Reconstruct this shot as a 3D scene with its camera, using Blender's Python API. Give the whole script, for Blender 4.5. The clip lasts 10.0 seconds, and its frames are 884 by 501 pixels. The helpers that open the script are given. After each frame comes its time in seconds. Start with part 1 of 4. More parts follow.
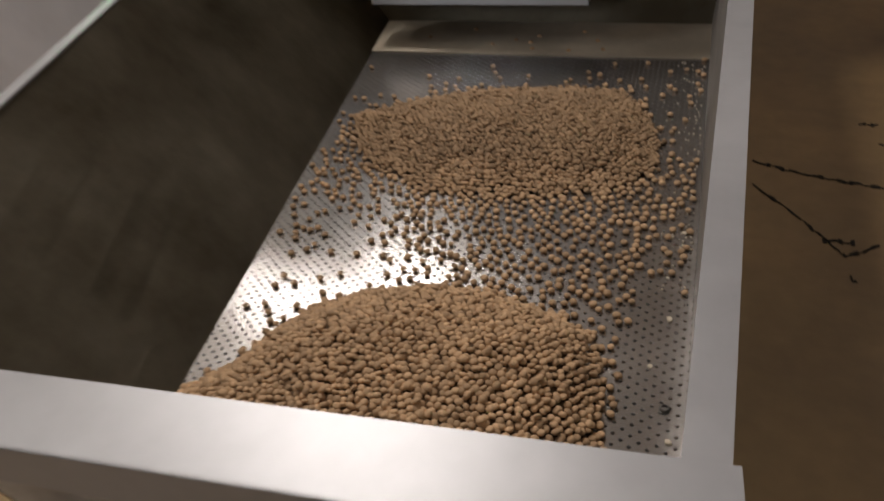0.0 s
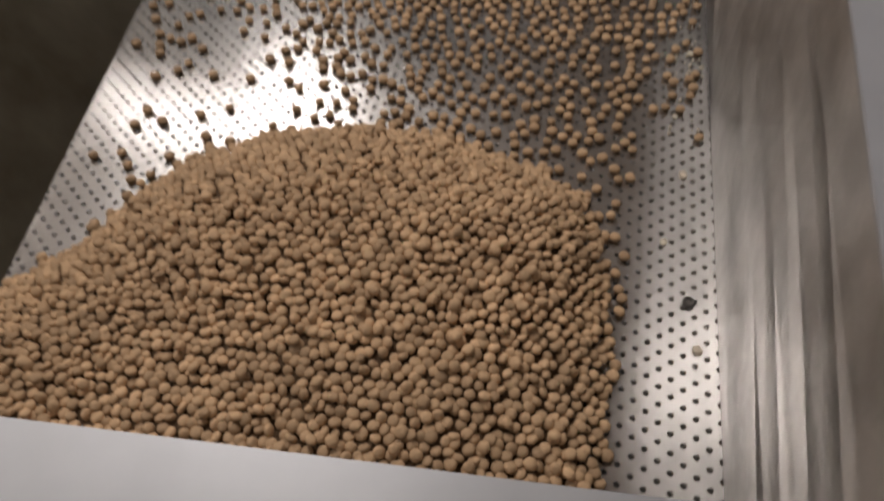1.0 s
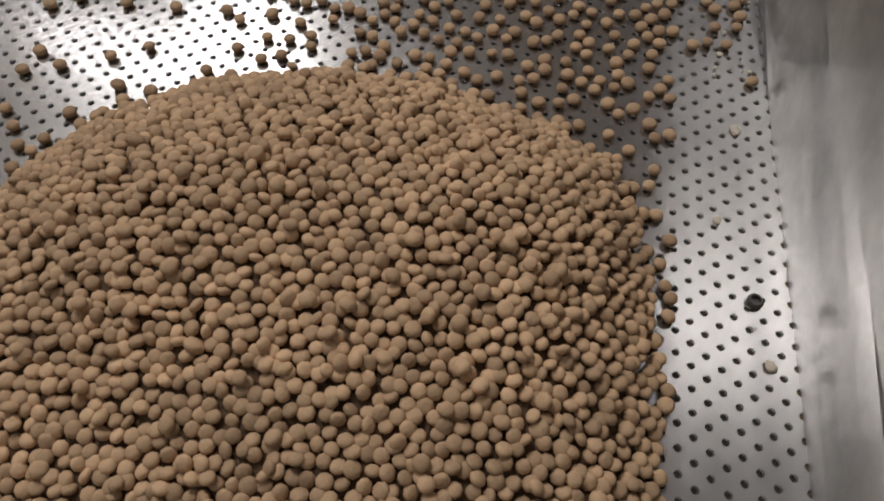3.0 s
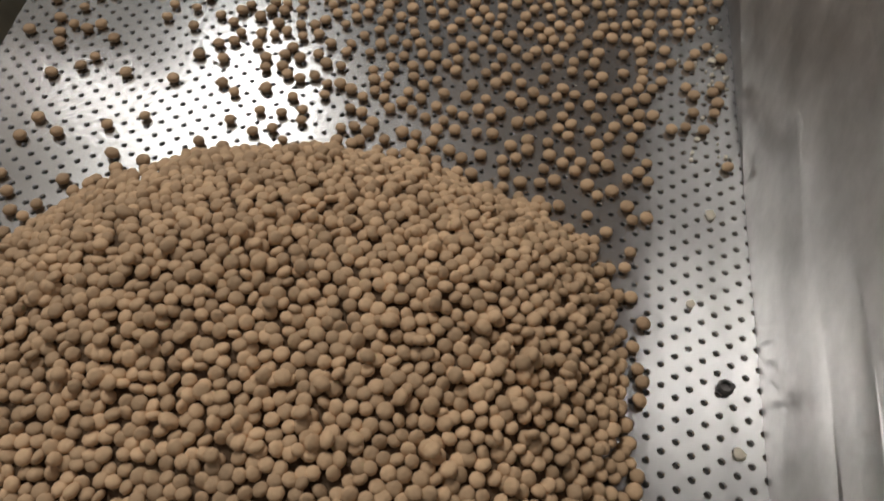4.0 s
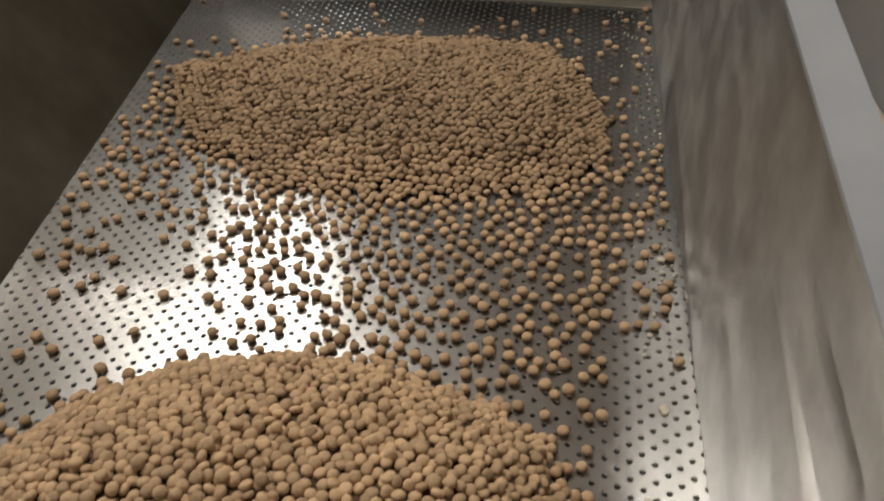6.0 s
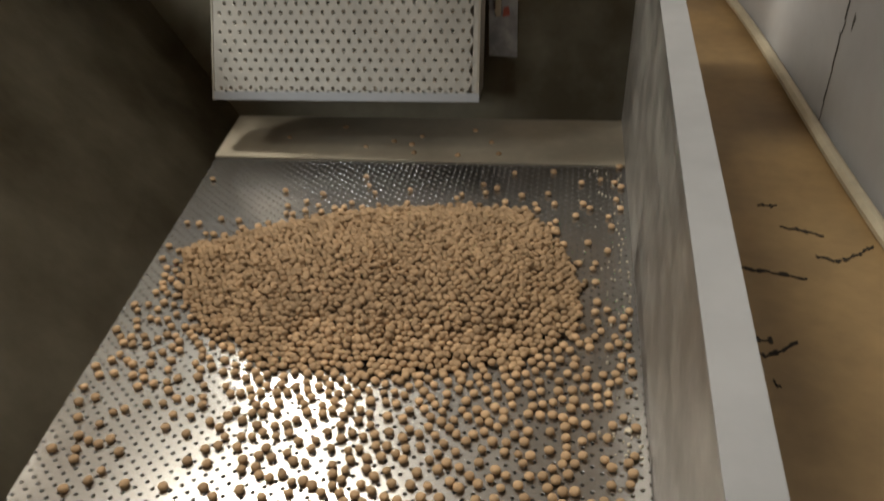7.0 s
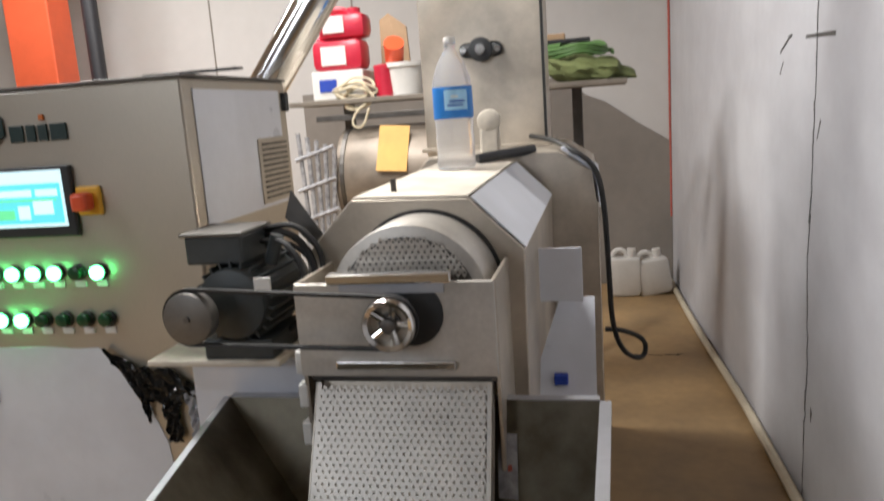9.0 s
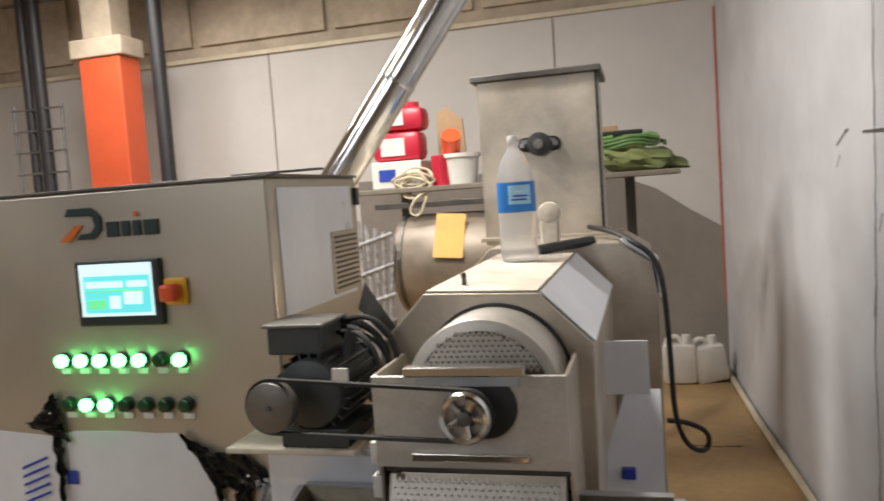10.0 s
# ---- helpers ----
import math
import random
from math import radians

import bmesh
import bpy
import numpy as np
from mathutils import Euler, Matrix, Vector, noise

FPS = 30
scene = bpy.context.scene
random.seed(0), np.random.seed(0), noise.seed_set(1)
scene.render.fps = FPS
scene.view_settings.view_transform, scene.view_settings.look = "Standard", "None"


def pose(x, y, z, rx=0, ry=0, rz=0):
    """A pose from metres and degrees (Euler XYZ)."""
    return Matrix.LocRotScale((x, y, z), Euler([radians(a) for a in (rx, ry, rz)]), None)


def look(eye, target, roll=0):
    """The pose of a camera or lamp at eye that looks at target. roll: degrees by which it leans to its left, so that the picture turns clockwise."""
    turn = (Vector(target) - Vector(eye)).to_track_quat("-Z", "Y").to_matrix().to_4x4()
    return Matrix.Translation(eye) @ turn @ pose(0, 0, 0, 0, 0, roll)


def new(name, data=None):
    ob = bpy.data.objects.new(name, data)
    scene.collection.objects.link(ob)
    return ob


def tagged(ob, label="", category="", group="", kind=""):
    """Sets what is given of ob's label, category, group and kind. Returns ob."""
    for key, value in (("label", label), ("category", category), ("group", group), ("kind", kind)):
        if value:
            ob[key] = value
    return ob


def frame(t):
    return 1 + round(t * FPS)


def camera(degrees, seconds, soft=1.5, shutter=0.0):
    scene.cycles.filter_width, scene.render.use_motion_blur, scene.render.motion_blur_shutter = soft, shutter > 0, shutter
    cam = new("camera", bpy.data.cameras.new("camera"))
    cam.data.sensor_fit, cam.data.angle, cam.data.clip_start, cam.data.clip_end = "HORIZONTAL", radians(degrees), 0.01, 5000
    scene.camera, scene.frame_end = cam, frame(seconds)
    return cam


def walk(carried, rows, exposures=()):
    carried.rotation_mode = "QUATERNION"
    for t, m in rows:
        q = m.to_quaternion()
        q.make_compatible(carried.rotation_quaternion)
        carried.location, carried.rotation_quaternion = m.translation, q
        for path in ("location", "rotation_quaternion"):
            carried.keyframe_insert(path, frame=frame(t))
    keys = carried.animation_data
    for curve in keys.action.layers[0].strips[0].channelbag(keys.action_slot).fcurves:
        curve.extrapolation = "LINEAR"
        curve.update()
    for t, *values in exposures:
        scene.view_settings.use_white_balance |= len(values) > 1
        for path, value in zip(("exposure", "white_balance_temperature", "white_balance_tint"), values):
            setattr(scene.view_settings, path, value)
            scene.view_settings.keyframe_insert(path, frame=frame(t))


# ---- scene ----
# Camera: seconds, eye (m), yaw, pitch, roll (degrees)
PATH = [
    (0, -0.0224, 0.6044, 0.4516, 21.65, -37.78, -7.69),
    (0.5, -0.0589, 0.7053, 0.4028, 17.01, -44.71, -5.53),
    (1, -0.1073, 0.7413, 0.3561, 11.12, -53.41, -0.62),
    (1.5, -0.1419, 0.7766, 0.3037, 0.90, -60.78, 10.08),
    (2, -0.1321, 0.8047, 0.2843, 2.97, -62.17, 7.10),
    (2.2, -0.1341, 0.8036, 0.2755, 3.67, -59.04, 6.11),
    (3.5, -0.1350, 0.8276, 0.2962, 6.88, -57.96, 1.51),
    (4, -0.1286, 0.8280, 0.3008, 6.01, -54.93, 4.28),
    (4.5, -0.1289, 0.8235, 0.3025, 5.76, -50.64, 3.98),
    (5, -0.1205, 0.8200, 0.3094, 6.78, -46.88, 3.42),
    (5.5, -0.1162, 0.8158, 0.3254, 7.67, -44.28, 2.26),
    (6.8, -0.0658, 0.8518, 0.3782, 10.85, -36.22, -3.30),
    (7, -0.0610, 0.8351, 0.4027, 11.33, -34.06, -3.94),
    (7.5, -0.0562, 0.7887, 0.4389, 13.12, -28.89, -3.80),
    (8, -0.0258, 0.7251, 0.5998, 16.92, -28.40, -5.87),
    (8.2, 0.0177, 0.6876, 0.6493, 14.95, -25.71, -4.71),
    (8.5, 0.0230, 0.6056, 0.6946, 12.52, -18.78, -3.37),
    (9, 0.0299, 0.5197, 0.7638, 12.34, -10.58, -4.07),
    (9.5, 0.0331, 0.4823, 0.7985, 11.59, -5.98, -4.48),
    (10, -0.0101, 0.4583, 0.8016, 15.28, -4.22, -4.04),
]


def eye_pose(x, y, z, yaw, pitch, roll):
    a, p = radians(yaw), radians(pitch)
    return look((x, y, z), (x - math.sin(a) * math.cos(p), y + math.cos(a) * math.cos(p), z + math.sin(p)), roll)


cam = camera(61.0, 10.0, soft=1.7, shutter=0.4)
walk(cam, [(r[0], eye_pose(*r[1:])) for r in PATH],
     exposures=[(0, -0.4, 6700, 14), (1.0, -0.35, 6500, 14), (2.0, -0.42, 6200, 14), (3.5, -0.35, 6050, 9), (5.0, -0.22, 6250, 7), (5.7, -0.12, 6400, 7), (7.0, 0.14, 6900, 5), (7.6, 0.34, 6800, 5),
                (8.4, 0.62, 6350, 12), (9.0, 0.46, 6150, 11), (9.5, 0.40, 6050, 10), (10.0, 0.36, 6500, 10)])

GROUND = -0.59      # factory floor; the tray's perforated sheet lies at z = 0
CEIL = 2.75

# ---------------------------------------------------------------- light
world = bpy.data.worlds.new("hall_air")
world.use_nodes = True
world.node_tree.nodes["Background"].inputs[0].default_value = (0.75, 0.8, 0.9, 1)
world.node_tree.nodes["Background"].inputs[1].default_value = 0.012
scene.world = world


def area_lamp(x, y, z, sx, sy, watts, color=(1.0, 0.945, 0.86), tilt=0, turn=0):
    data = bpy.data.lights.new("area_lamp", "AREA")
    data.shape, data.size, data.size_y, data.energy, data.color = "RECTANGLE", sx, sy, watts, color
    ob = new("area_lamp", data)
    ob.matrix_world = pose(x, y, z, tilt, 0, turn)
    return ob


# unseen ceiling lamps, placed from the glare and shadows in the tray
area_lamp(-2.0, 3.75, 2.62, 1.4, 0.35, 46)
area_lamp(-1.22, 2.5, 2.62, 0.35, 0.4, 66)
# added fill lamps, no known source, from the left and for the cabinet front
area_lamp(-2.65, 1.45, 2.62, 0.3, 0.35, 14)
area_lamp(-3.7, 0.3, 2.62, 1.2, 0.3, 26, (0.92, 0.96, 1.0))
# broad tilted fill added behind the camera for the machine fronts, no fixture known
area_lamp(-2.8, -3.4, 2.0, 2.0, 1.2, 36, (0.92, 0.96, 1.0), 68, -24)
# fill added to brighten the upper left of the back wall
area_lamp(-3.3, 4.6, 2.62, 1.2, 0.3, 46)


# ---------------------------------------------------------------- materials
def material(name, color, rough=0.6, metal=0.0, grain=40.0, amount=0.25, bump=0.1, stain=3.0, stain_amount=0.25,
             stretch=(1, 1, 1), second=None, rough_var=0.15, island=0.0, random_object=0.0, spec=0.5):
    m = bpy.data.materials.new(name)
    m.use_nodes = True
    nt = m.node_tree
    bsdf = nt.nodes["Principled BSDF"]
    L = nt.links.new
    tc = nt.nodes.new("ShaderNodeTexCoord")
    mp = nt.nodes.new("ShaderNodeMapping")
    mp.inputs["Scale"].default_value = stretch
    L(tc.outputs["Object"], mp.inputs["Vector"])
    fine, big = nt.nodes.new("ShaderNodeTexNoise"), nt.nodes.new("ShaderNodeTexNoise")
    fine.inputs["Scale"].default_value, fine.inputs["Detail"].default_value = grain, 5
    big.inputs["Scale"].default_value, big.inputs["Detail"].default_value = stain, 6
    big.inputs["Roughness"].default_value = 0.62
    L(mp.outputs[0], fine.inputs["Vector"])
    L(tc.outputs["Object"], big.inputs["Vector"])
    c2 = second or tuple(c * (1 - stain_amount) for c in color)
    ramp = nt.nodes.new("ShaderNodeValToRGB")
    ramp.color_ramp.elements[0].position, ramp.color_ramp.elements[1].position = 0.36, 0.66
    ramp.color_ramp.elements[0].color, ramp.color_ramp.elements[1].color = (*c2, 1), (*color, 1)
    L(big.outputs["Fac"], ramp.inputs["Fac"])
    mul = nt.nodes.new("ShaderNodeMix")
    mul.data_type, mul.blend_type = "RGBA", "MULTIPLY"
    mul.inputs["Factor"].default_value = 1.0
    mr = nt.nodes.new("ShaderNodeMapRange")
    mr.inputs["To Min"].default_value, mr.inputs["To Max"].default_value = 1 - amount, 1 + amount
    L(fine.outputs["Fac"], mr.inputs["Value"])
    L(ramp.outputs["Color"], mul.inputs["A"])
    L(mr.outputs[0], mul.inputs["B"])
    out = mul.outputs["Result"]
    for kind, amt, node, sock in (("i", island, "ShaderNodeNewGeometry", "Random Per Island"),
                                  ("o", random_object, "ShaderNodeObjectInfo", "Random")):
        if amt:
            g = nt.nodes.new(node)
            r2 = nt.nodes.new("ShaderNodeMapRange")
            r2.inputs["To Min"].default_value, r2.inputs["To Max"].default_value = 1 - amt, 1 + amt
            L(g.outputs[sock], r2.inputs["Value"])
            m2 = nt.nodes.new("ShaderNodeMix")
            m2.data_type, m2.blend_type = "RGBA", "MULTIPLY"
            m2.inputs["Factor"].default_value = 1.0
            L(out, m2.inputs["A"])
            L(r2.outputs[0], m2.inputs["B"])
            out = m2.outputs["Result"]
    L(out, bsdf.inputs["Base Color"])
    rr = nt.nodes.new("ShaderNodeMapRange")
    rr.inputs["To Min"].default_value, rr.inputs["To Max"].default_value = max(rough - rough_var, 0.03), min(rough + rough_var, 1)
    L(big.outputs["Fac"], rr.inputs["Value"])
    L(rr.outputs[0], bsdf.inputs["Roughness"])
    bsdf.inputs["Metallic"].default_value = metal
    bsdf.inputs["Specular IOR Level"].default_value = spec
    if bump:
        b = nt.nodes.new("ShaderNodeBump")
        b.inputs["Strength"].default_value, b.inputs["Distance"].default_value = bump, 0.004
        L(fine.outputs["Fac"], b.inputs["Height"])
        L(b.outputs[0], bsdf.inputs["Normal"])
    return m


def glow(name, color, strength):
    m = bpy.data.materials.new(name)
    m.use_nodes = True
    b = m.node_tree.nodes["Principled BSDF"]
    b.inputs["Base Color"].default_value = (*color, 1)
    b.inputs["Emission Color"].default_value = (*color, 1)
    b.inputs["Emission Strength"].default_value = strength
    b.inputs["Roughness"].default_value = 0.35
    return m


def clear(name, color=(1, 1, 1), rough=0.05, ior=1.33, trans=1.0):
    m = bpy.data.materials.new(name)
    m.use_nodes = True
    b = m.node_tree.nodes["Principled BSDF"]
    b.inputs["Base Color"].default_value = (*color, 1)
    b.inputs["Roughness"].default_value = rough
    b.inputs["IOR"].default_value = ior
    b.inputs["Transmission Weight"].default_value = trans
    return m


STEEL = material("brushed_steel", (0.60, 0.54, 0.455), 0.38, 0.62, 60, 0.14, 0.05, 5, 0.34, (1, 12, 12))
STEEL_TRAY = material("tray_wall_steel", (0.68, 0.66, 0.64), 0.35, 0.68, 35, 0.05, 0.03, 22, 0.35, (1, 2, 1), rough_var=0.14)
# tray wall steel with shade painted into its colour, plus olive smudges
STEEL_SHADED = material("shaded_smudged_tray_steel", (0.26, 0.235, 0.18), 0.42, 0.7, 35, 0.10, 0.05, 5, 0.0, (1, 2, 1), second=(0.12, 0.10, 0.066), rough_var=0.16)
STEEL_RIM = material("folded_rim_steel", (0.45, 0.46, 0.49), 0.44, 0.55, 50, 0.08, 0.03, 6, 0.15, rough_var=0.08)
PERF = material("perforated_steel", (0.52, 0.51, 0.51), 0.21, 0.90, 90, 0.08, 0.02, 9, 0.18, rough_var=0.03)
SOLID = material("floury_plain_steel", (0.54, 0.485, 0.39), 0.5, 0.2, 90, 0.08, 0.05, 12, 0.25)
CHUTE = material("satin_perforated_steel", (0.60, 0.57, 0.52), 0.42, 0.52, 120, 0.12, 0.05, 7, 0.26)
CHROME = material("polished_steel", (0.72, 0.71, 0.69), 0.14, 1.0, 30, 0.06, 0.03, 8, 0.12, rough_var=0.06)
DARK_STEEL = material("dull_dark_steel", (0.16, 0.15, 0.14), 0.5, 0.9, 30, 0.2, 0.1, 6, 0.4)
CABINET = material("satin_cabinet_steel", (0.52, 0.475, 0.40), 0.44, 0.75, 70, 0.07, 0.04, 1.8, 0.12, (10, 1, 1))
FILM = material("white_protective_film", (0.70, 0.73, 0.80), 0.32, 0.0, 14, 0.05, 0.35, 4, 0.12)
FILM_TORN = material("torn_black_film", (0.03, 0.03, 0.03), 0.15, 0.0, 30, 0.3, 0.6, 12, 0.5)
KIBBLE = material("baked_kibble", (0.475, 0.318, 0.19), 0.78, 0.0, 300, 0.16, 0.18, 14, 0.18, island=0.22, random_object=0.22, spec=0.3)
# kibble colour darkened to paint the shade between pellets
KIBBLE_GAP = material("kibble_gap_shade", (0.14, 0.088, 0.052), 0.9, 0.0, 300, 0.4, 0.8, 40, 0.4, spec=0.2)
CRUMB = material("white_crumb", (0.66, 0.58, 0.46), 0.8, 0.0, 300, 0.1, 0.3, 20, 0.2)
MOTOR = material("grey_motor_paint", (0.05, 0.058, 0.06), 0.42, 0.1, 60, 0.15, 0.1, 9, 0.35)
RUBBER = material("black_rubber", (0.02, 0.02, 0.02), 0.6, 0.0, 90, 0.2, 0.1, 9, 0.2)
PULLEY = material("grey_cast_pulley", (0.20, 0.19, 0.175), 0.45, 0.6, 60, 0.1, 0.08, 10, 0.3)
PLASTIC_BLACK = material("black_plastic", (0.025, 0.027, 0.03), 0.4, 0.0, 120, 0.1, 0.05, 8, 0.2)
PLASTIC_GREEN = material("dark_green_lens", (0.01, 0.07, 0.025), 0.25, 0.0, 80, 0.1, 0.03, 8, 0.2)
PLASTIC_WHITE = material("white_plastic", (0.75, 0.74, 0.71), 0.45, 0.0, 30, 0.05, 0.05, 6, 0.12)
PLASTIC_YELLOW = material("yellow_plastic", (0.75, 0.42, 0.03), 0.4, 0.0, 30, 0.05, 0.05, 6, 0.12)
PLASTIC_RED = material("orange_red_plastic", (0.75, 0.10, 0.03), 0.35, 0.0, 30, 0.05, 0.05, 6, 0.12)
RED_JUG = material("crimson_plastic", (0.55, 0.02, 0.05), 0.35, 0.0, 25, 0.06, 0.08, 6, 0.15)
LOGO_DARK = material("dark_green_paint", (0.02, 0.045, 0.045), 0.4, 0.0, 60, 0.1, 0.05, 8, 0.2)
LOGO_ORANGE = material("orange_paint", (0.65, 0.17, 0.02), 0.4, 0.0, 60, 0.1, 0.05, 8, 0.2)
GREEN_ON = glow("green_lamp_on", (0.12, 1.0, 0.25), 9.0)
SCREEN = glow("cyan_screen", (0.12, 0.62, 0.66), 0.75)
SCREEN_BAR = glow("white_screen_bar", (0.62, 0.80, 0.82), 0.7)
SCREEN_GREEN = glow("green_screen_block", (0.15, 0.7, 0.30), 0.7)
FLOOR = material("worn_ochre_floor", (0.43, 0.285, 0.135), 0.55, 0.0, 22, 0.18, 0.12, 1.6, 0.0, second=(0.27, 0.18, 0.09))
CRACK = material("dark_floor_crack", (0.03, 0.022, 0.015), 0.9, 0.0, 60, 0.3, 0.2, 20, 0.3)
WALL_R = material("patched_white_wall", (0.54, 0.545, 0.575), 0.75, 0.0, 9, 0.05, 0.08, 2.2, 0.0, second=(0.45, 0.45, 0.48))
WALL_B = material("pale_panel_wall", (0.56, 0.545, 0.535), 0.7, 0.0, 12, 0.04, 0.05, 0.7, 0.0, second=(0.48, 0.465, 0.45))
WALL_LOW = material("dark_grey_wall", (0.24, 0.215, 0.19), 0.8, 0.0, 12, 0.1, 0.1, 1.2, 0.25)
CONCRETE = material("stained_concrete", (0.50, 0.42, 0.33), 0.85, 0.0, 14, 0.2, 0.3, 1.6, 0.35)
COLUMN_RED = material("orange_red_paint", (0.62, 0.10, 0.035), 0.5, 0.0, 20, 0.06, 0.05, 3, 0.15)
PIPE_BLACK = material("black_pipe", (0.025, 0.025, 0.03), 0.5, 0.0, 40, 0.15, 0.05, 5, 0.3)
GALV = material("galvanised_wire", (0.35, 0.35, 0.35), 0.45, 0.9, 40, 0.15, 0.05, 5, 0.3)
TRIM = material("cream_pipe", (0.62, 0.55, 0.42), 0.6, 0.0, 30, 0.1, 0.08, 4, 0.25)
RUST = material("red_line_paint", (0.50, 0.12, 0.09), 0.7, 0.0, 30, 0.1, 0.05, 5, 0.3)
SCRATCH = material("dark_scuff", (0.10, 0.095, 0.09), 0.8, 0.0, 60, 0.2, 0.05, 20, 0.3)
WOOD = material("grey_shelf_board", (0.22, 0.19, 0.155), 0.7, 0.0, 40, 0.2, 0.15, 5, 0.3, (1, 8, 8))
CARD = material("brown_cardboard", (0.40, 0.27, 0.16), 0.85, 0.0, 60, 0.08, 0.1, 6, 0.2)
NOTE = material("yellow_paper", (0.72, 0.42, 0.13), 0.8, 0.0, 40, 0.05, 0.05, 6, 0.15)
BARREL = material("greasy_brown_barrel", (0.30, 0.25, 0.20), 0.45, 0.3, 20, 0.12, 0.08, 4, 0.4)
ROPE = material("cream_string", (0.70, 0.62, 0.45), 0.9, 0.0, 200, 0.2, 0.3, 20, 0.2)
HOSE = material("green_hose", (0.10, 0.21, 0.06), 0.4, 0.0, 60, 0.1, 0.05, 10, 0.25)
CLOTH = material("olive_sacking", (0.16, 0.19, 0.07), 0.9, 0.0, 120, 0.25, 0.3, 8, 0.35)
BLUE = material("blue_label", (0.02, 0.20, 0.62), 0.4, 0.0, 60, 0.08, 0.04, 14, 0.25)
BLUE_PALE = material("pale_blue_print", (0.35, 0.62, 0.85), 0.4, 0.0, 60, 0.08, 0.04, 14, 0.15)
BLUE_TAG = material("blue_tag", (0.02, 0.06, 0.42), 0.4, 0.0, 60, 0.08, 0.04, 14, 0.2)
PET = clear("clear_bottle", (0.95, 0.96, 0.98), 0.22, 1.12, 0.8)
STICKER = material("worn_grey_sticker", (0.42, 0.42, 0.44), 0.6, 0.0, 60, 0.2, 0.1, 30, 0.5)
DUSTY = material("floury_dust", (0.72, 0.66, 0.56), 0.7, 0.0, 60, 0.1, 0.15, 9, 0.3)


# ---------------------------------------------------------------- mesh helpers
def part(name, bm, mat, parent=None, label="", smooth=False):
    me = bpy.data.meshes.new(name)
    if isinstance(bm, tuple):
        me.from_pydata(bm[0], [], bm[1])
    else:
        bmesh.ops.recalc_face_normals(bm, faces=bm.faces)
        bm.to_mesh(me)
        bm.free()
    me.materials.append(mat)
    if smooth:
        me.polygons.foreach_set("use_smooth", [True] * len(me.polygons))
        try:
            me.set_sharp_from_angle(angle=radians(35))
        except AttributeError:
            pass
    ob = new(name, me)
    if parent is not None:
        ob.parent = parent
    return tagged(ob, label)


def thing(name, label, category, group="", kind="", at=(0, 0, 0)):
    ob = new(name)
    ob.location = at
    return tagged(ob, label, category, group, kind)


def box(x0, y0, z0, x1, y1, z1, bevel=0.003, bm=None):
    bm = bm or bmesh.new()
    r = bmesh.ops.create_cube(bm, size=1)
    bmesh.ops.scale(bm, vec=(abs(x1 - x0), abs(y1 - y0), abs(z1 - z0)), verts=r["verts"])
    bmesh.ops.translate(bm, vec=((x0 + x1) / 2, (y0 + y1) / 2, (z0 + z1) / 2), verts=r["verts"])
    if bevel:
        edges = list({e for v in r["verts"] for e in v.link_edges})
        bmesh.ops.bevel(bm, geom=edges, offset=bevel, segments=2, affect="EDGES", profile=0.5)
    return bm


def rod(p, q, r, seg=16, r2=None, bm=None, bevel=0.0):
    bm = bm or bmesh.new()
    p, q = Vector(p), Vector(q)
    res = bmesh.ops.create_cone(bm, cap_ends=True, segments=seg, radius1=r, radius2=r if r2 is None else r2, depth=(q - p).length)
    m = Matrix.Translation((p + q) / 2) @ (q - p).to_track_quat("Z", "Y").to_matrix().to_4x4()
    if bevel:
        caps = [e for e in {e for v in res["verts"] for e in v.link_edges} if any(len(f.verts) > 4 for f in e.link_faces)]
        res2 = bmesh.ops.bevel(bm, geom=caps, offset=bevel, segments=2, affect="EDGES", profile=0.5)
        vs = {v for f in res2["faces"] for v in f.verts} | {v for v in res["verts"] if v.is_valid}
        bmesh.ops.transform(bm, matrix=m, verts=list(vs))
    else:
        bmesh.ops.transform(bm, matrix=m, verts=res["verts"])
    return bm


def plate(poly, thick, bm=None):
    """A sheet of the given corners, thickened along its normal."""
    bm = bm or bmesh.new()
    vs = [bm.verts.new(p) for p in poly]
    f = bm.faces.new(vs)
    f.normal_update()
    n = f.normal * thick
    r = bmesh.ops.extrude_face_region(bm, geom=[f])
    bmesh.ops.translate(bm, vec=n, verts=[v for v in r["geom"] if isinstance(v, bmesh.types.BMVert)])
    return bm


def prism(profile, y0, y1, bevel=0.004):
    """An outline of (x, z) pairs drawn out along y."""
    bm = bmesh.new()
    a, c = [bm.verts.new((x, y0, z)) for x, z in profile], [bm.verts.new((x, y1, z)) for x, z in profile]
    bm.faces.new(a)
    bm.faces.new(c[::-1])
    for k in range(len(a)):
        n = (k + 1) % len(a)
        bm.faces.new((a[n], a[k], c[k], c[n]))
    bmesh.ops.bevel(bm, geom=bm.edges[:], offset=bevel, segments=2, affect="EDGES", profile=0.5)
    return bm


def lathe(profile, seg=24, bm=None):
    """Spins (radius, z) pairs round the z axis."""
    bm = bm or bmesh.new()
    rings = []
    for r, z in profile:
        rings.append([bm.verts.new((r * math.cos(2 * math.pi * k / seg), r * math.sin(2 * math.pi * k / seg), z)) for k in range(seg)])
    for a, b in zip(rings, rings[1:]):
        for k in range(seg):
            bm.faces.new((a[k], a[(k + 1) % seg], b[(k + 1) % seg], b[k]))
    bm.faces.new(rings[0][::-1])
    bm.faces.new(rings[-1])
    return bm


